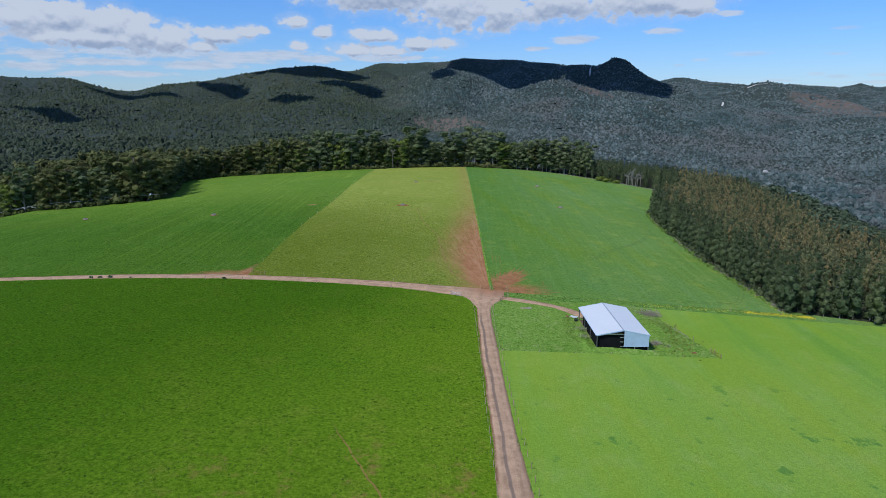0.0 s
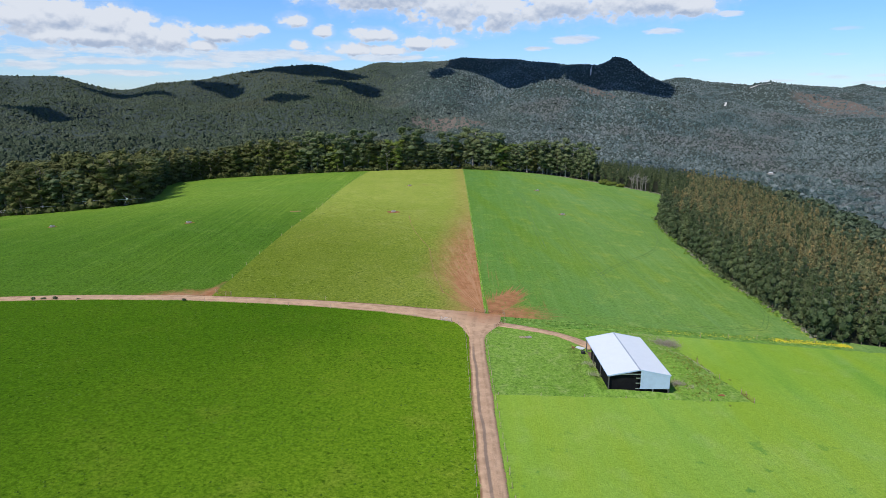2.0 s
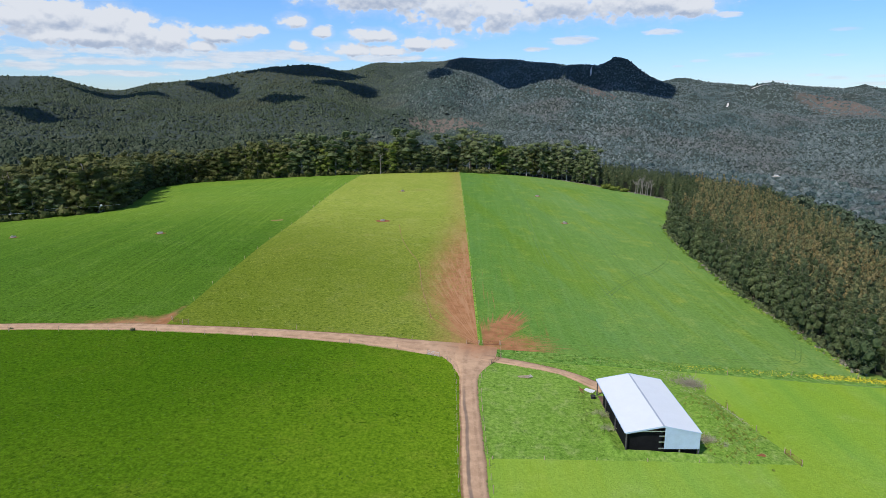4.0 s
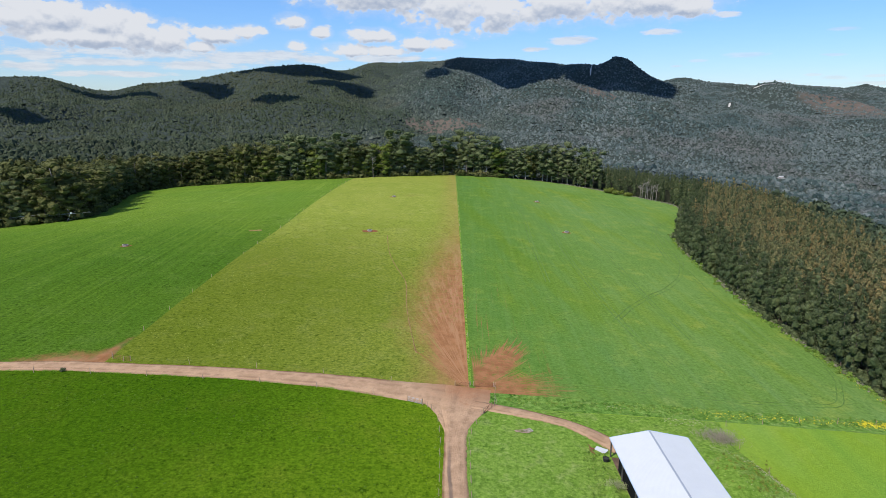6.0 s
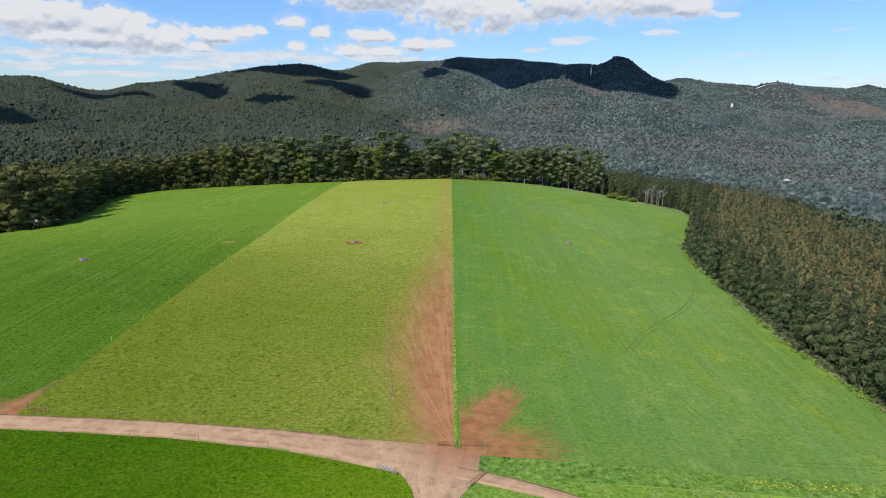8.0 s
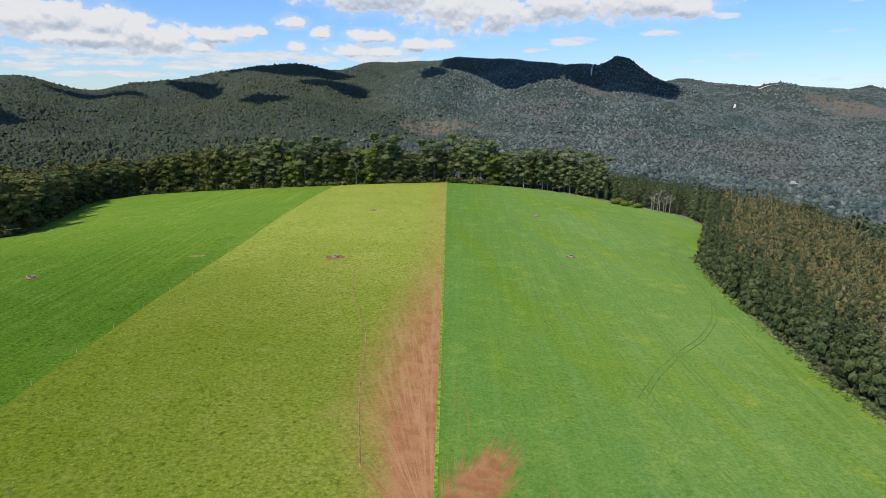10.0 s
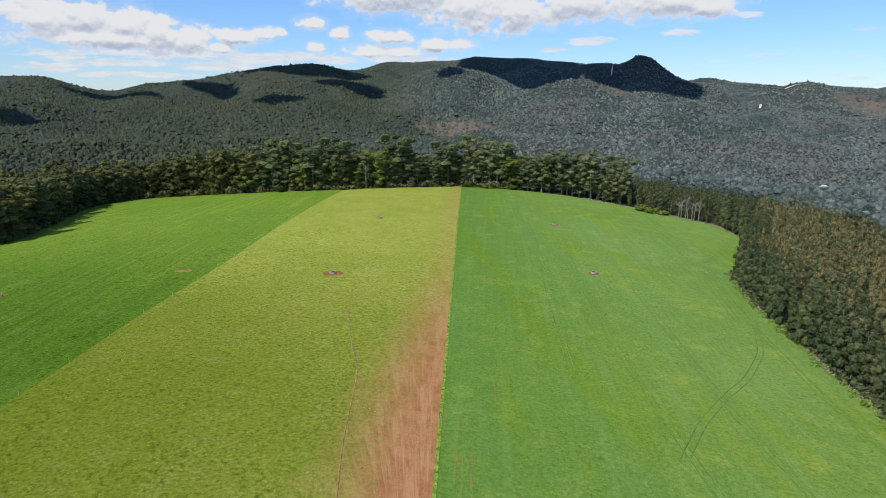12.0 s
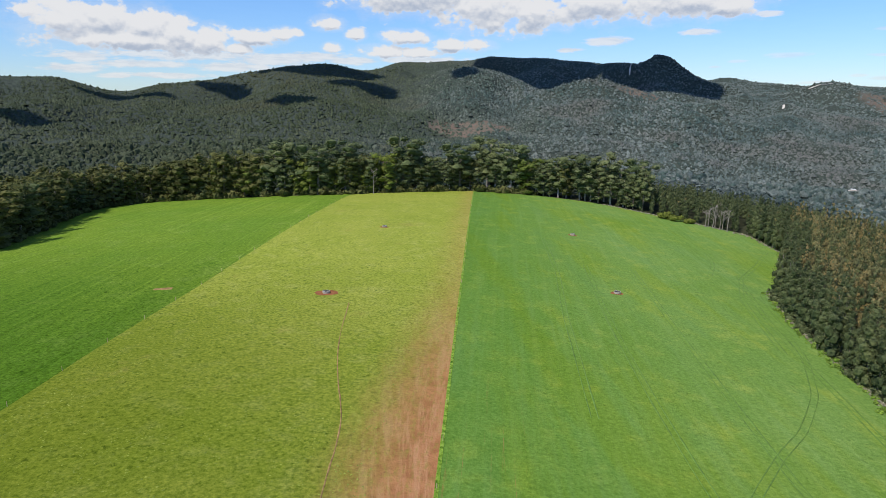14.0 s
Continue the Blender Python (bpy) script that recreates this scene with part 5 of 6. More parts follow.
fence([(x, float(road_y(x)) + 3.0) for x in (-53, -30, -13, 2)] + [(10.4, 168.2)], 13.0, "post and wire fence in front of the grazing paddock", high=1.05, seed=5)
fence([(float(line_b(y)) + 0.25, y) for y in (169, 300, 420, 536)], 12.0, "electric fence along the strip between two fields", high=1.0, wires=1, seed=6)
fence([(float(west_x(y)), y) for y in (176, 205, 250, 300, 420, 512)], 14.0, "electric fence between sown field and paddock", high=1.0, wires=1, seed=7)
fence([(12.6, 123.8), (36, 125.7), (60, 127.5)], 8.0, "low post and wire fence in front of the shed yard", high=0.6, wires=2, seed=10)
fence([(61, 130.5), (58.4, 140), (56.2, 151), (57.5, 160), (75, 163.4), (98, 165.2)], 7.5, "leaning post and wire fence round the shed yard", seed=8)
fence([(18.0, 168.8), (17.6, 161.6)], 2.4, "short post and rail fence at the crossing", seed=9, wires=3)


def metal_gate(a, b, label, mat=GALV, high=0.95, rails=4):
    """A tube gate between two posts."""
    (x0, y0), (x1, y1) = a, b
    w = math.hypot(x1 - x0, y1 - y0)
    root = new("farm_gate")
    for x in (0, w):
        bm = fresh()
        rod(bm, (x, 0, -0.3), (x, 0, high + 0.25), 0.055, 0.05, 8)
        part("gate_post", bm, WOOD, root)
    bm = fresh()
    for z in (0.15, high):
        rod(bm, (0.15, 0, z), (w - 0.15, 0, z), 0.024)
    for x in (0.15, w - 0.15):
        rod(bm, (x, 0, 0.15), (x, 0, high), 0.024)
    rod(bm, (0.15, 0, 0.15), (w / 2, 0, high), 0.025)
    part("gate_frame", bm, mat, root)
    for k in range(1, rails):
        bm = fresh()
        z = 0.15 + (high - 0.15) * k / rails
        rod(bm, (0.15, 0, z), (w - 0.15, 0, z), 0.016)
        part("rail", bm, mat, root)
    root.matrix_basis = pose(*at(x0, y0), 0, math.degrees(-math.atan2(land_z(x1, y1) - land_z(x0, y0), w)), math.degrees(math.atan2(y1 - y0, x1 - x0)))
    return tagged(root, label, "gate", "farm gates")


metal_gate((2.2, 161.4), (4.8, 160.4), "shut grey tube gate beside the dirt road", GALV)
fence([(4.9, 160.3), (6.3, 158.9), (7.3, 157.2)], 1.1, "short post fence round the bend of the lane", wires=2, seed=11)
metal_gate((10.6, 168.3), (13.2, 168.3), "low tube gate into the grazing paddock", RUST, high=0.8)
metal_gate((14.0, 168.4), (17.8, 168.8), "tube gate into the crop field", RUST, high=0.8)
metal_gate((15.2, 158.2), (17.4, 161.4), "brown gate standing open by the shed track", RUST)
metal_gate((-55.5, 174.6), (-51.6, 173.6), "brown gate standing by the field gateway", RUST)
metal_gate((60.2, 131.0), (61.0, 127.4), "brown gate at the corner of the shed yard", RUST)


# ---- loose things in the yard ----
def pallet(x, y, turn):
    root = new("pallet")
    for i in range(7):
        bm = fresh()
        box(bm, (0.16, 1.3, 0.03), (-0.75 + i * 0.25, 0, 0.16), bevel=0.005)
        part("slat", bm, PALE_BARK, root)
    for k in (-0.55, 0, 0.55):
        bm = fresh()
        box(bm, (1.7, 0.1, 0.12), (0, k, 0.085), bevel=0.005)
        part("bearer", bm, WOOD, root)
    root.matrix_basis = pose(*at(x, y, 0.07), 0, 0, turn) @ Matrix.Scale(0.8, 4)
    tagged(root, "grey weathered wooden pallet lying in the grass", "pallet")


pallet(22.2, 153.4, 25)
bm = fresh()
for i in range(3):
    box(bm, (0.16, 2.2, 0.05), (0, 0.3 * i - 0.3, 0.12 + 0.05 * i), Matrix.Rotation(radians(60 + 9 * i), 4, "Z"), 0.01)
beams = tagged(part("timber_offcuts", bm, WOOD), "loose timber offcuts beside the pallet", "timber")
beams.matrix_basis = pose(*at(21.1, 153.0, 0.05), 0, 0, 20)


def tin_sheets(x, y):
    root = new("tin_sheets")
    for i in range(2):
        v, f = corrugated(1.9, 0.9, 0.0, 0.16, 0.03)
        ob = part("sheet", mesh_of("sheet", v - (0.45, 0.95, 0), f, (TIN,)), None, root)
        ob.matrix_basis = pose(0.25 * i, 0.15 * i, 0.05 * i + 0.04, 0, 0, 30 + 14 * i)
    root.matrix_basis = pose(*at(x, y, 0.10), 0, 0, 10)
    tagged(root, "loose pale roofing sheets lying on the ground", "sheet metal")


tin_sheets(32.8, 148.8)


def tub(x, y, r=0.55):
    """A round black water tub, open on top."""
    root = new("water_tub")
    bm = fresh()
    n = 24
    prof = ((r * 0.88, 0), (r, 0.5), (r + 0.05, 0.52), (r - 0.02, 0.53), (r * 0.86, 0.12))
    rows = [[bm.verts.new((math.cos(i / n * 6.2832) * q, math.sin(i / n * 6.2832) * q, z)) for i in range(n)] for q, z in prof]
    for p, q in zip(rows, rows[1:]):
        for i in range(n):
            bm.faces.new((p[i], p[(i + 1) % n], q[(i + 1) % n], q[i]))
    bm.faces.new(rows[-1])
    part("tub_wall", bm, RUBBER, root)
    bm = fresh()
    bmesh.ops.create_circle(bm, cap_ends=True, segments=24, radius=r * 0.95, matrix=Matrix.Translation((0, 0, 0.38)))
    part("water", bm, WATER, root, "still dark water")
    root.matrix_basis = pose(*at(x, y, 0.1))
    tagged(root, "round black rubber water tub beside the shed", "tub")


tub(32.9, 145.9, 0.46)
bm = fresh()
for i, (dx, dy, dz) in enumerate(((0, 0, 0.1), (0.2, 0.5, 0.22), (-0.1, -0.6, 0.15))):
    box(bm, (0.12, 1.6, 0.06), (dx, dy, dz), Matrix.Rotation(radians(18 * i - 14), 4, "Z") @ Matrix.Rotation(radians(7 * i), 4, "X"), 0.01)
scrap = tagged(part("scrap_iron", bm, RUST), "rusty scrap iron bars in the grass", "scrap")
scrap.matrix_basis = pose(*at(31.3, 148.6, 0.08), 0, 0, 15)


def trough(x, y, label, soil_r=2.6, seed=1):
    """A round water trough on a bare red patch."""
    rng = np.random.RandomState(seed)
    a = np.linspace(0, 2 * math.pi, 29)
    rag = soil_r * (1 + 0.25 * np.convolve(np.r_[rng.uniform(-1, 1, 28), 0], [0.3, 0.4, 0.3], "same"))
    rag[-1] = rag[0]
    soil_ = sheet("bare_patch", np.arange(29), np.linspace(0.02, 1, 5), lambda u, v: (x + np.cos(a[u.astype(int)]) * rag[u.astype(int)] * v * 1.3, y + np.sin(a[u.astype(int)]) * rag[u.astype(int)] * v,
                  land_z(x + np.cos(a[u.astype(int)]) * rag[u.astype(int)] * v * 1.3, y + np.sin(a[u.astype(int)]) * rag[u.astype(int)] * v) + 0.13 - 0.05 * v), BARE)
    tagged(part("bare_patch", soil_), "bare red soil trodden round a water trough", "soil", kind="structure")
    root = new("water_trough")
    bm = fresh()
    n = 24
    prof = ((0.95, 0), (1.0, 0.55), (0.90, 0.58), (0.86, 0.2), (0.0, 0.18))
    rows = [[bm.verts.new((math.cos(i / n * 6.2832) * r, math.sin(i / n * 6.2832) * r, z)) for i in range(n)] for r, z in prof[:-1]]
    for p, q in zip(rows, rows[1:]):
        for i in range(n):
            bm.faces.new((p[i], p[(i + 1) % n], q[(i + 1) % n], q[i]))
    bm.faces.new(rows[-1])
    part("basin", bm, CONCRETE, root)
    bm = fresh()
    bmesh.ops.create_circle(bm, cap_ends=True, segments=24, radius=0.875, matrix=Matrix.Translation((0, 0, 0.46)))
    part("water", bm, WATER, root, "still dark water")
    bm = fresh()
    box(bm, (0.5, 0.35, 0.12), (0.85, 0, 0.62), bevel=0.02)
    part("valve_cover", bm, GALV, root)
    root.matrix_basis = pose(*at(x, y, 0.08), 0, 0, seed * 50)
    tagged(root, label, "trough", "water troughs")


for i, (x, y) in enumerate(((59.6, 393), (60.3, 315), (-166.7, 285.8), (-102.9, 275.5), (-19.4, 297), (-16.8, 388), (-63.7, 298))):
    if i < 6:
        trough(x, y, "round concrete water trough on bare red soil", 1.5 if i != 4 else 2.4, i + 1)
ribbon("bare_patch", [(-66, 297.5), (-61, 298.6)], [0.4, 0.8], WORN, "scuffed bare red patch in the field", "soil", up=0.09, rag=0.8, step=0.8, seed=9)


# ---- centre-pivot irrigator under the forest ----
def irrigator(line):
    """Spans of pipe on wheeled towers, with trusses and drop hoses."""
    root = new("pivot_irrigator")
    lift = 3.4
    for k, ((x0, y0), (x1, y1)) in enumerate(zip(line, line[1:])):
        a, b = Vector(at(x0, y0, lift)), Vector(at(x1, y1, lift))
        n = 10
        pts = [a.lerp(b, i / n) + Vector((0, 0, 1.0 * math.sin(i / n * math.pi))) for i in range(n + 1)]
        low = [a.lerp(b, i / n) - Vector((0, 0, 0.9 * math.sin(i / n * math.pi))) + Vector((0, 0, 0.9 * math.sin(i / n * math.pi))) for i in range(n + 1)]
        bm = fresh()
        for p, q in zip(pts, pts[1:]):
            rod(bm, p, q, 0.09, sides=6)
        part("pipe", bm, GALV, root)
        bm = fresh()
        for i in range(n):
            rod(bm, low[i], low[i + 1], 0.03, sides=4)
            rod(bm, pts[i], low[i] + (low[i + 1] - low[i]) * 0.5, 0.025, sides=4)
        part("truss", bm, GALV, root)
        for i in range(1, n):
            bm = fresh()
            rod(bm, pts[i], pts[i] - Vector((0, 0, 1.9)), 0.025, sides=4)
            part("drop_hose", bm, RUBBER, root)
    for x, y in line:
        base = Vector(at(x, y))
        bm = fresh()
        d = Vector((0.2, 1.0, 0)).normalized() * 1.9
        for s in (-1, 1):
            rod(bm, base + d * s + Vector((0, 0, 0.7)), base + Vector((0, 0, lift + 0.1)), 0.06, sides=6)
        rod(bm, base - d + Vector((0, 0, 0.7)), base + d + Vector((0, 0, 0.7)), 0.06, sides=6)
        tower = part("tower", bm, GALV, root)
        for s in (-1, 1):
            bm = fresh()
            turn = Matrix.Translation(base + d * s + Vector((0, 0, 0.62))) @ Matrix.Rotation(radians(90), 4, "Y")
            bmesh.ops.create_cone(bm, cap_ends=True, segments=16, radius1=0.6, radius2=0.6, depth=0.3, matrix=turn)
            part("wheel", bm, RUBBER, tower)
    end = Vector(at(*line[-1], lift))
    bm = fresh()
    box(bm, (0.9, 0.7, 0.8), end + Vector((0.4, 0, 0.4)), bevel=0.12)
    part("end_box", bm, WHITE, root, "white control box")
    bm = fresh()
    rod(bm, end + Vector((0, 0, 0.3)), end + Vector((-2.0, 0.4, 3.2)), 0.05, sides=6)
    rod(bm, end, end + Vector((9, 2.5, 0.5)), 0.06, 0.04, sides=6)
    part("end_gun", bm, GALV, root)
    return tagged(root, "long galvanised centre-pivot irrigator on wheeled towers", "irrigator")


irrigator([(-330, 336), (-288, 343), (-246, 347), (-204, 349), (-168, 354)])


# ---- yard shrubs, flowers, tyre tracks ----
def bush(x, y, size, mat, label, seed, n=7):
    rng = np.random.RandomState(seed)
    pieces = []
    for _ in range(n):
        c, r = np.array([rng.uniform(-1, 1) * size, rng.uniform(-0.7, 0.7) * size, size * rng.uniform(0.2, 0.55)]), size * rng.uniform(0.4, 0.65)
        pieces += [leaves(rng, c, r * k, 60, size * 0.10) for k in (0.5, 0.8, 1.0, 1.2)] if mat is LEAF_DRY else [clump(rng, c, r, 70, size * 0.13, BALL2)]
    v, f = joined(pieces)
    root = new("bush")
    part("foliage", mesh_of("foliage", v, f, (mat,)), None, root)
    bm = fresh()
    for i in range(5):
        rod(bm, (0, 0, -0.1), (rng.uniform(-1, 1) * size * 0.8, rng.uniform(-0.6, 0.6) * size, size * 0.6), 0.06, 0.02, 5)
    part("stem", bm, BARK, root)
    root.matrix_basis = pose(*at(x, y, 0.05), 0, 0, rng.uniform(0, 360))
    return tagged(root, label, "bush")


def thicket(x, y, wide, high, n, label, seed, mat):
    """A tangle of thin bare twigs fanning out of the ground."""
    rng = np.random.RandomState(seed)
    vs, fs = [], []
    for i in range(n):
        a = np.array([rng.normal() * wide * 0.42, rng.normal() * wide * 0.28, 0.0])
        lean = rng.normal(size=3) * (0.55, 0.55, 0.25) + (0, 0, 0.75)
        b = a + lean * high * rng.uniform(0.5, 1.1)
        c = b + (rng.normal(size=3) * (0.6, 0.6, 0.4) + (0, 0, 0.1)) * high * 0.5
        for p, q, r in ((a, b, 0.022), (b, c, 0.013)):
            d = q - p
            s = np.cross(d, rng.normal(size=3))
            s = s / np.linalg.norm(s) * r
            t = np.cross(d / np.linalg.norm(d), s)
            k = len(vs) * 6
            vs.append(np.array([p + s, p - 0.5 * s + 0.87 * t, p - 0.5 * s - 0.87 * t, q + 0.6 * s, q - 0.3 * s + 0.5 * t, q - 0.3 * s - 0.5 * t]))
            fs.append(np.array([[0, 1, 4, 3], [1, 2, 5, 4], [2, 0, 3, 5]]) + k)
    ob = part("thicket", mesh_of("thicket", np.concatenate(vs), np.concatenate(fs), (mat,)))
    ob.matrix_basis = pose(*at(x, y, 0.0), 0, 0, rng.uniform(-20, 20))
    return tagged(ob, label, "bush")


thicket(53.8, 154.8, 3.6, 1.15, 560, "leafless grey-brown thicket beside the shed yard fence", 1, TWIG)
thicket(48.4, 132.4, 1.5, 0.85, 220, "dry grey thicket at the shed's corner", 2, TWIG)
thicket(32.6, 139.0, 1.7, 0.8, 180, "dry weeds against the open side of the shed", 3, STRAW)
thicket(32.4, 134.0, 1.3, 0.7, 130, "dry weeds against the open side of the shed", 4, STRAW)
thicket(50.6, 131.0, 0.8, 0.5, 80, "pale dry brushwood heap on the grass", 5, STRAW)
strewn("straw", [(51.5, 151.6), (53.6, 150.2), (56.0, 147.6), (57.6, 143.0), (58.5, 139.5)], 520, 0.3, 0.0, 0.05, 0.15, STRAW, "bleached dry grass along the bank", 90, 8, 0.5)
strewn("straw", [(47, 160.4), (53, 160.0)], 300, 0.7, 0.0, 0.06, 0.16, STRAW, "bleached dry grass behind the shed", 91, 8, 0.5)
strewn("straw", [(37.5, 163.6), (41, 163.4)], 110, 0.3, 0.0, 0.06, 0.16, STRAW, "bleached dry grass on the verge", 92, 8, 0.5)
strewn("straw", [(50, 136), (54, 142), (56, 132)], 260, 1.4, 0.0, 0.05, 0.14, STRAW, "bleached dry tufts on the mounds", 93, 8, 0.5)
ribbon("bare_patch", [(54.6, 129.6), (56.6, 129.9)], [0.6, 0.9], BARE, "small bare red patch by the yard gate", "soil", up=0.15, rag=0.5, step=0.5, seed=12)
ribbon("bare_patch", [(31.2, 149.4), (32.0, 149.0)], [0.7, 0.9], BARE, "small bare red patch beside the roofing sheets", "soil", up=0.17, rag=0.4, step=0.4, seed=13)
for i, (x, d, s) in enumerate(((-61.6, -2.2, 0.55), (-93.5, -1.4, 0.65), (-96.5, -1.5, 0.55), (-99, -1.5, 0.65), (-88, -1.6, 0.4))):
    bush(x, float(road_y(x)) + d, s, LEAF_EDGE, "small dark bush on the road's edge", 10 + i, 4)
for i, (x, y) in enumerate(((126, 450), (120, 455), (116, 459))):
    bush(x, y, 2.6 + 0.4 * (i % 3), LEAF_BRIGHT, "round yellow-green bush at the field's end", 20 + i, 8)

strewn("flowers", [(55, 163.3), (100, 165.0)], 900, 0.6, 0.0, 0.08, 0.20, YELLOW, "yellow flowering weeds on the verge", 80, 6, 0.5)
strewn("flowers", [(84, 164.2), (103, 164.6)], 1300, 0.6, 0.0, 0.10, 0.26, YELLOW, "dense yellow flowering weeds near the plantation", 81, 6, 0.5)
strewn("flowers", [(97, 168), (97, 190)], 240, 0.6, 0.6, 0.06, 0.16, YELLOW, "yellow flowering weeds beside the plantation", 82, 6, 0.5)
strewn("verge_weeds", [(20, 163.6), (100, 164.6)], 1000, 1.0, 0.0, 0.12, 0.36, LEAF_GRASS, "rank green weeds on the verge", 83, 10, 0.4)
strewn("lane_weeds", lane_west[1:], 420, 0.22, 0.0, 0.06, 0.20, LEAF_GRASS, "weeds under the lane fence", 84, 8, 0.4)
strewn("lane_weeds", lane_east[1:-1], 420, 0.22, 0.0, 0.06, 0.20, LEAF_GRASS, "weeds under the lane fence", 85, 8, 0.4)
strewn("yard_weeds", [(30, 132), (31.5, 148)], 300, 1.0, 0.0, 0.12, 0.35, LEAF_GRASS, "long weeds beside the shed", 86, 10, 0.4)
strewn("yard_weeds", [(47.5, 130), (56, 134), (53, 150)], 300, 2.2, 0.0, 0.15, 0.4, LEAF_SWARD, "tussocks in the shed yard", 87, 10, 0.4)


def tussocks(x0, x1, y0, y1, n, lo, hi, mat, label, seed, edge=None):
    """Low tufts of rank grass, gathered in drifts over a field."""
    rng = np.random.RandomState(seed)
    kinds = []
    for _ in range(6):
        a = np.arange(6) / 6 * 2 * math.pi + rng.uniform(0, 1)
        r = rng.uniform(0.6, 1.2, 6)
        rim = np.stack([np.cos(a) * r, np.sin(a) * r, np.zeros(6)], -1)
        tip = np.array([[rng.uniform(-0.4, 0.4), rng.uniform(-0.4, 0.4), rng.uniform(0.5, 0.9)]])
        i = np.arange(6)
        kinds.append((np.concatenate([rim, tip]), np.stack([i, (i + 1) % 6, np.full(6, 6)], -1)))
    x, y = rng.uniform(x0, x1, 3 * n), rng.uniform(y0, y1, 3 * n)
    keep = swell(x, y, 26, seed + 1) + 0.7 * swell(x, y, 7, seed + 2) > rng.normal(size=3 * n) * 0.7 + 0.25
    if edge is not None:
        keep &= edge(x, y)
    x, y = x[keep][:n], y[keep][:n]
    size = rng.uniform(lo, hi, len(x)) * rng.uniform(0.5, 1.0, len(x))
    tagged(scattered("tussocks", kinds, x, y, np.full(len(x), 0.02), size, rng.rand(len(x)), (mat,), size * rng.uniform(0.7, 1.2, len(x)), seed=seed), label, "grass", kind="stuff")


tussocks(-120, 6.5, 35, 166, 8000, 0.10, 0.28, LEAF_LUSH, "dark rank tufts of grass in the dark green pasture", 300, lambda x, y: y < road_y(x) - 4)
tussocks(-55, 11, 174, 330, 8000, 0.08, 0.24, LEAF_SWARD, "short tufts left by grazing in the paddock", 310, lambda x, y: (x > west_x(y) + 1) & (x < line_b(y) - 9))
tussocks(14, 56, 126, 159, 1600, 0.12, 0.34, LEAF_GRASS, "rough tufts of uncut grass in the shed yard", 320, lambda x, y: (x < 33) | (x > 47))


def wheel_tracks(line, mat, label, seed, gauge=1.3, wide=0.22):
    for s in (-1, 1):
        h0 = math.atan2(line[-1][1] - line[0][1], line[-1][0] - line[0][0])
        moved = [(x - math.sin(h0) * s * gauge / 2, y + math.cos(h0) * s * gauge / 2) for x, y in line]
        ribbon("tyre_track", moved, wide, mat, label, "track", up=0.10, rag=0.07, step=2.0, seed=seed + s)


LABEL = "dark tyre track pressed through the crop"
for i, line in enumerate((((56.2, 344), (53.6, 303), (52.7, 276), (52.4, 247), (52.8, 225), (54, 200), (58, 178)), ((71.8, 343), (69, 287), (67.8, 250), (67.1, 228), (68, 200)),
                          ((110, 352), (106.9, 343), (98.2, 304), (93.9, 277), (91.7, 256), (89.9, 241), (88, 205)), ((114.9, 334), (108.9, 333), (104.6, 318), (100.3, 293)),
                          ((140.5, 399), (125, 372), (108.5, 347), (99, 323), (94.7, 301), (91, 280)), ((52, 210), (59.2, 222), (68.3, 234), (76.5, 243), (86.9, 259), (94.8, 278), (99.1, 296)),
                          ((46.4, 384), (45.5, 333), (42.2, 291), (40, 240)), ((109.8, 382), (105.7, 364), (97.8, 346)), ((97, 205), (93, 185), (85, 171), (66, 169.5), (34, 171.5)))):
    wheel_tracks(list(line), RUT, LABEL, 100 + 3 * i)
LABEL = "narrow red cattle path worn into the paddock"
ribbon("cattle_path", [(-12, 290), (-9.5, 265), (-6, 248), (-1.5, 232), (-0.8, 212), (1.5, 192), (3, 182)], 0.24, WORN, LABEL, "path", up=0.08, rag=0.06, step=1.0, seed=160, rounds=60)


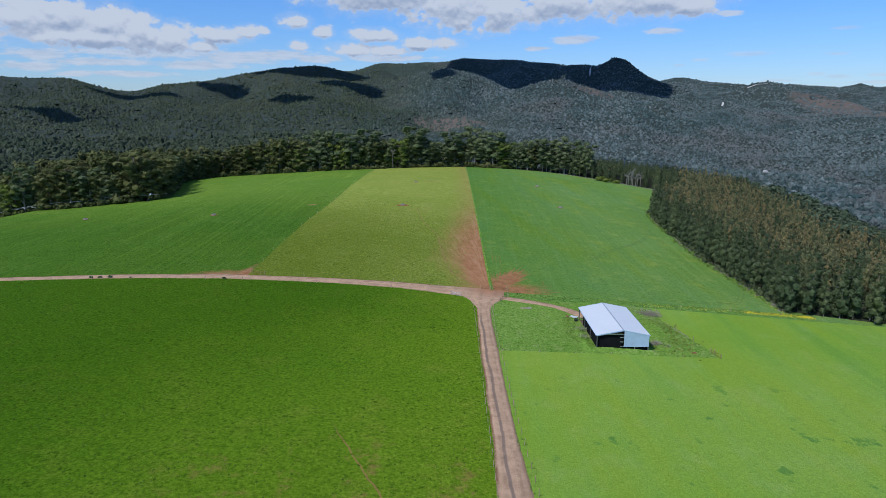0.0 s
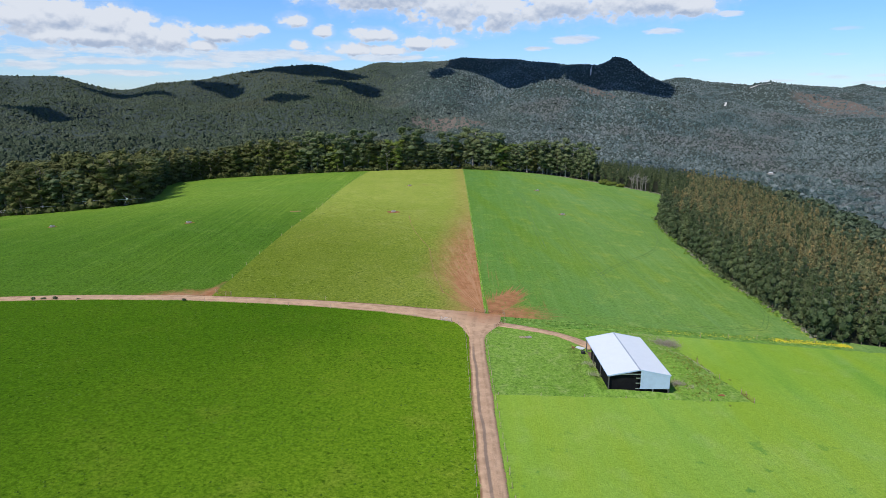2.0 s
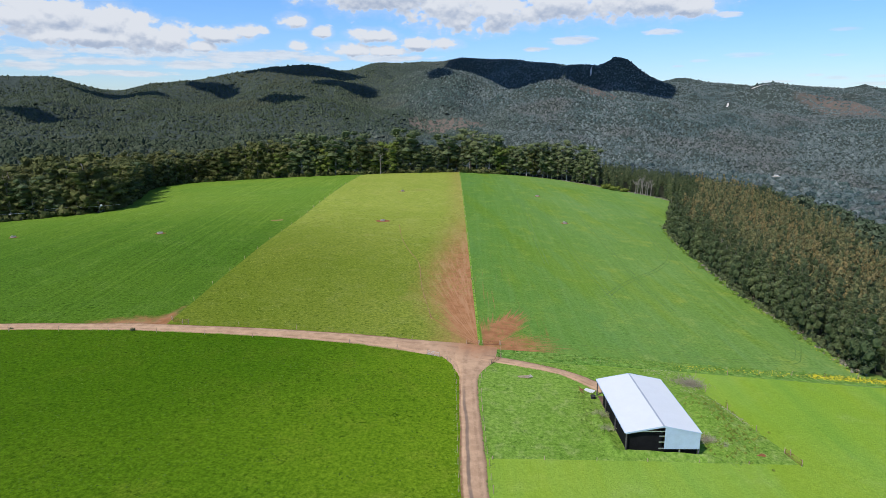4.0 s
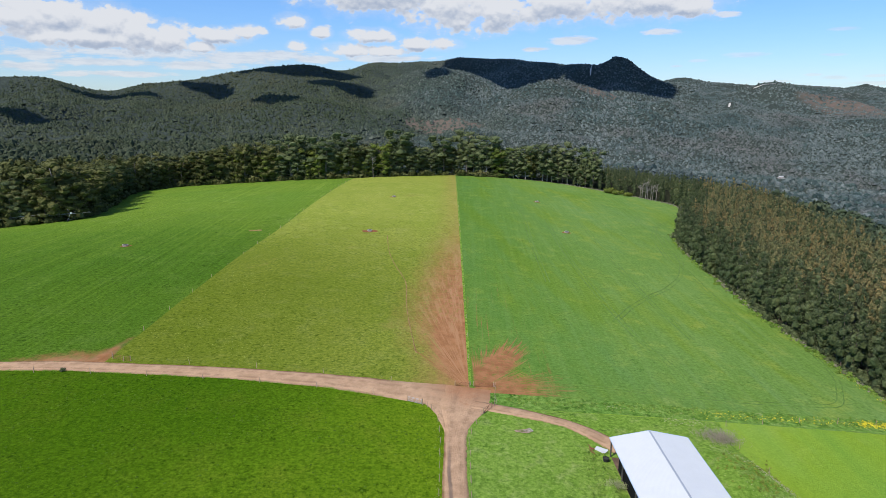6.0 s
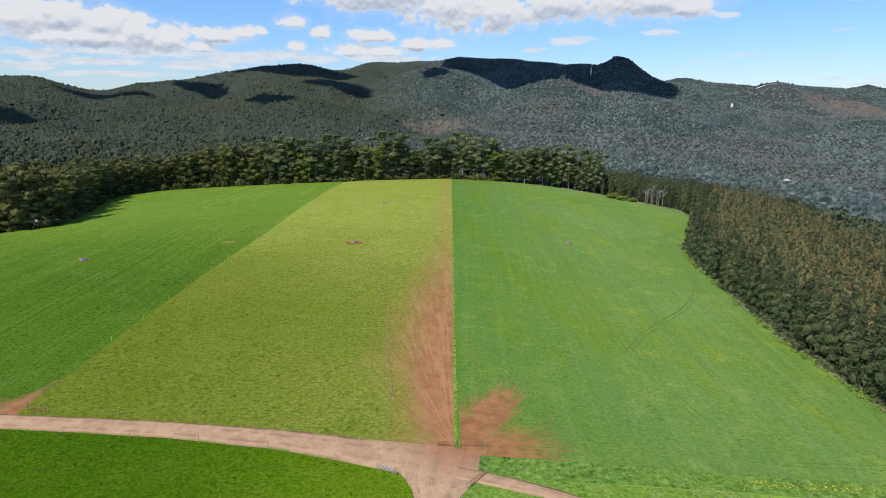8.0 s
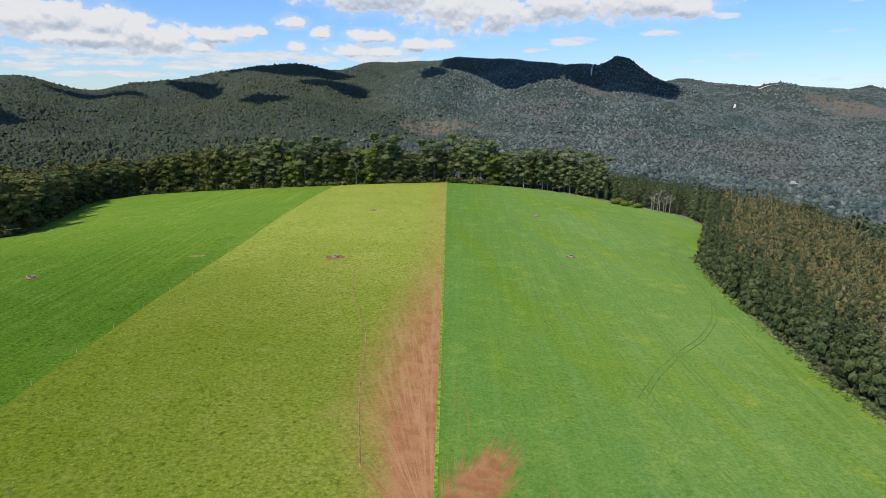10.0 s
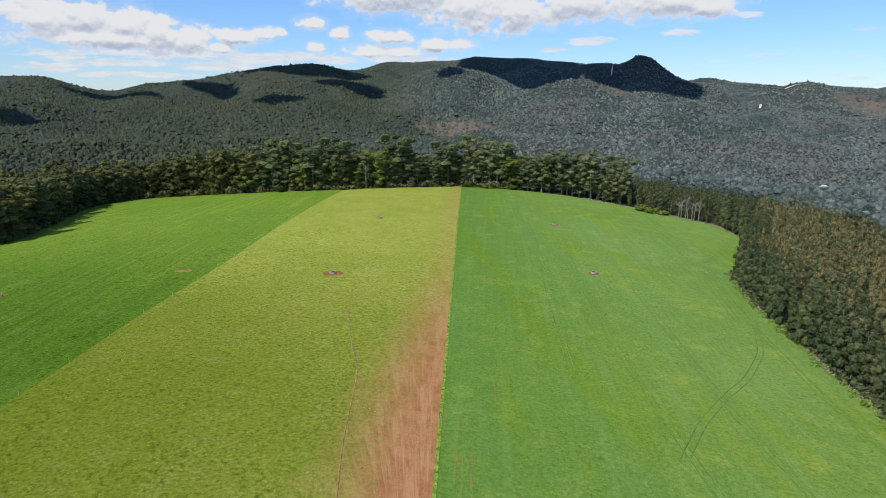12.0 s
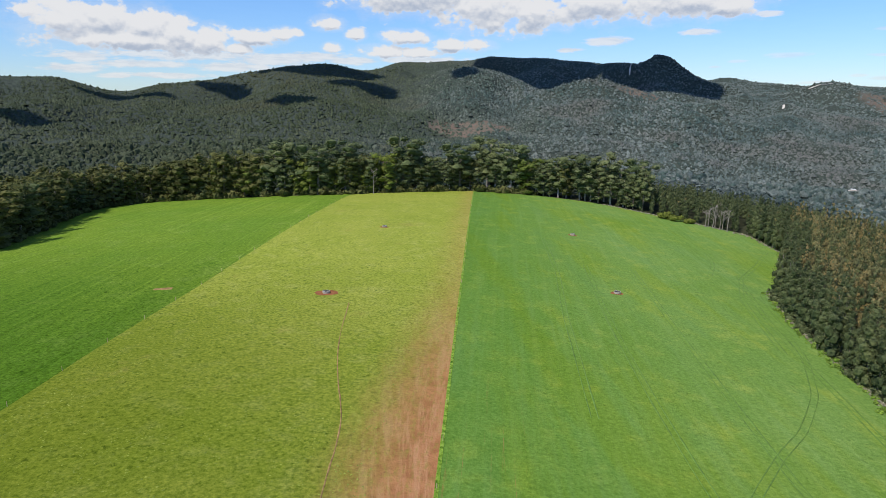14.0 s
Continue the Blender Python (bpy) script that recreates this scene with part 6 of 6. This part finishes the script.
# ---- a far homestead and bare cuts on the ranges ----
def homestead(x, y):
    root = new("house")
    bm = fresh()
    box(bm, (10, 6, 2.6), (0, 0, 1.3))
    part("wall", bm, CONCRETE, root)
    bm = fresh()
    for s in (-1, 1):
        box(bm, (10.8, 3.8, 0.15), (0, s * 1.6, 3.2), Matrix.Rotation(radians(-s * 22), 4, "X"))
    part("roof", bm, TIN, root, "pale metal roof")
    for i in range(4):
        bm = fresh()
        box(bm, (1.4, 0.1, 1.2), (-3.6 + i * 2.4, -3.03, 1.4))
        part("window", bm, STEEL, root)
    root.matrix_basis = pose(*at(x, y, 2.0), 0, 0, -18) @ Matrix.Scale(0.5, 4)
    tagged(root, "small pale farmhouse with a pale roof among the trees", "house")
    bm = fresh()
    bmesh.ops.create_circle(bm, cap_ends=True, segments=18, radius=5, matrix=Matrix.Translation((x, y, at(x, y)[2] + 1.9)))
    tagged(part("clearing", bm, GRAVEL), "pale gravel clearing round the farmhouse", "clearing", kind="structure")


homestead(440, 850)


for line, wide in SCARS:
    ribbon("rock_cut", line, wide, GRAVEL, "pale bare rock cut on a forested range", "rock", up=1.2, rag=1.2, step=4.0, seed=200, base=ground_z)

# ---- clouds high over the ranges, out of sight, whose shade falls on them ----
def cloud(x, y, rx, ry, seed):
    """A flat-based heap cloud, 900 m up the sun's way from the shaded place."""
    rng = np.random.RandomState(seed)
    up = 900 / SUN_TO.z
    z = float(land_z(x, y))
    n, rings = 40, (0.0, 0.35, 0.6, 0.8, 0.93, 1.0)
    a = np.arange(n) / n * 2 * math.pi
    rim = 1 + sum(rng.uniform(0.03, 0.11) * np.sin(k * a + rng.uniform(0, 6.28)) for k in (2, 3, 5, 8))
    pieces = []
    for side in (1, -1):
        v = [np.stack([np.cos(a) * rx * r * rim, np.sin(a) * ry * r * rim, side * (0.5 if side > 0 else 0.08) * min(rx, ry) * math.sqrt(1 - r * r) * rng.uniform(0.75, 1.2, n)], -1) for r in rings]
        i = np.arange(n)
        f = [np.stack([i + k * n, (i + 1) % n + k * n, (i + 1) % n + (k + 1) * n, i + (k + 1) * n], -1) for k in range(len(rings) - 1)]
        pieces.append((np.concatenate(v), np.concatenate(f)))
    v, f = joined(pieces)
    ob = part("cloud", mesh_of("cloud", v, f, (CLOUD_WHITE,), soft=True))
    ob.location = Vector((x, y, z)) + SUN_TO * up
    tagged(ob, "white heap cloud that shades the ranges", "cloud", "heap clouds")


for i, (x, y, rx, ry) in enumerate(((190, 1800, 265, 235), (418, 1545, 128, 105), (-300, 1462, 120, 52), (-195, 1368, 70, 36), (-465, 1385, 56, 32), (-264, 1126, 46, 34),
                                    (-612, 1285, 80, 42), (-592, 978, 62, 28), (0, 1400, 30, 42))):
    cloud(x, y, rx, ry, i)
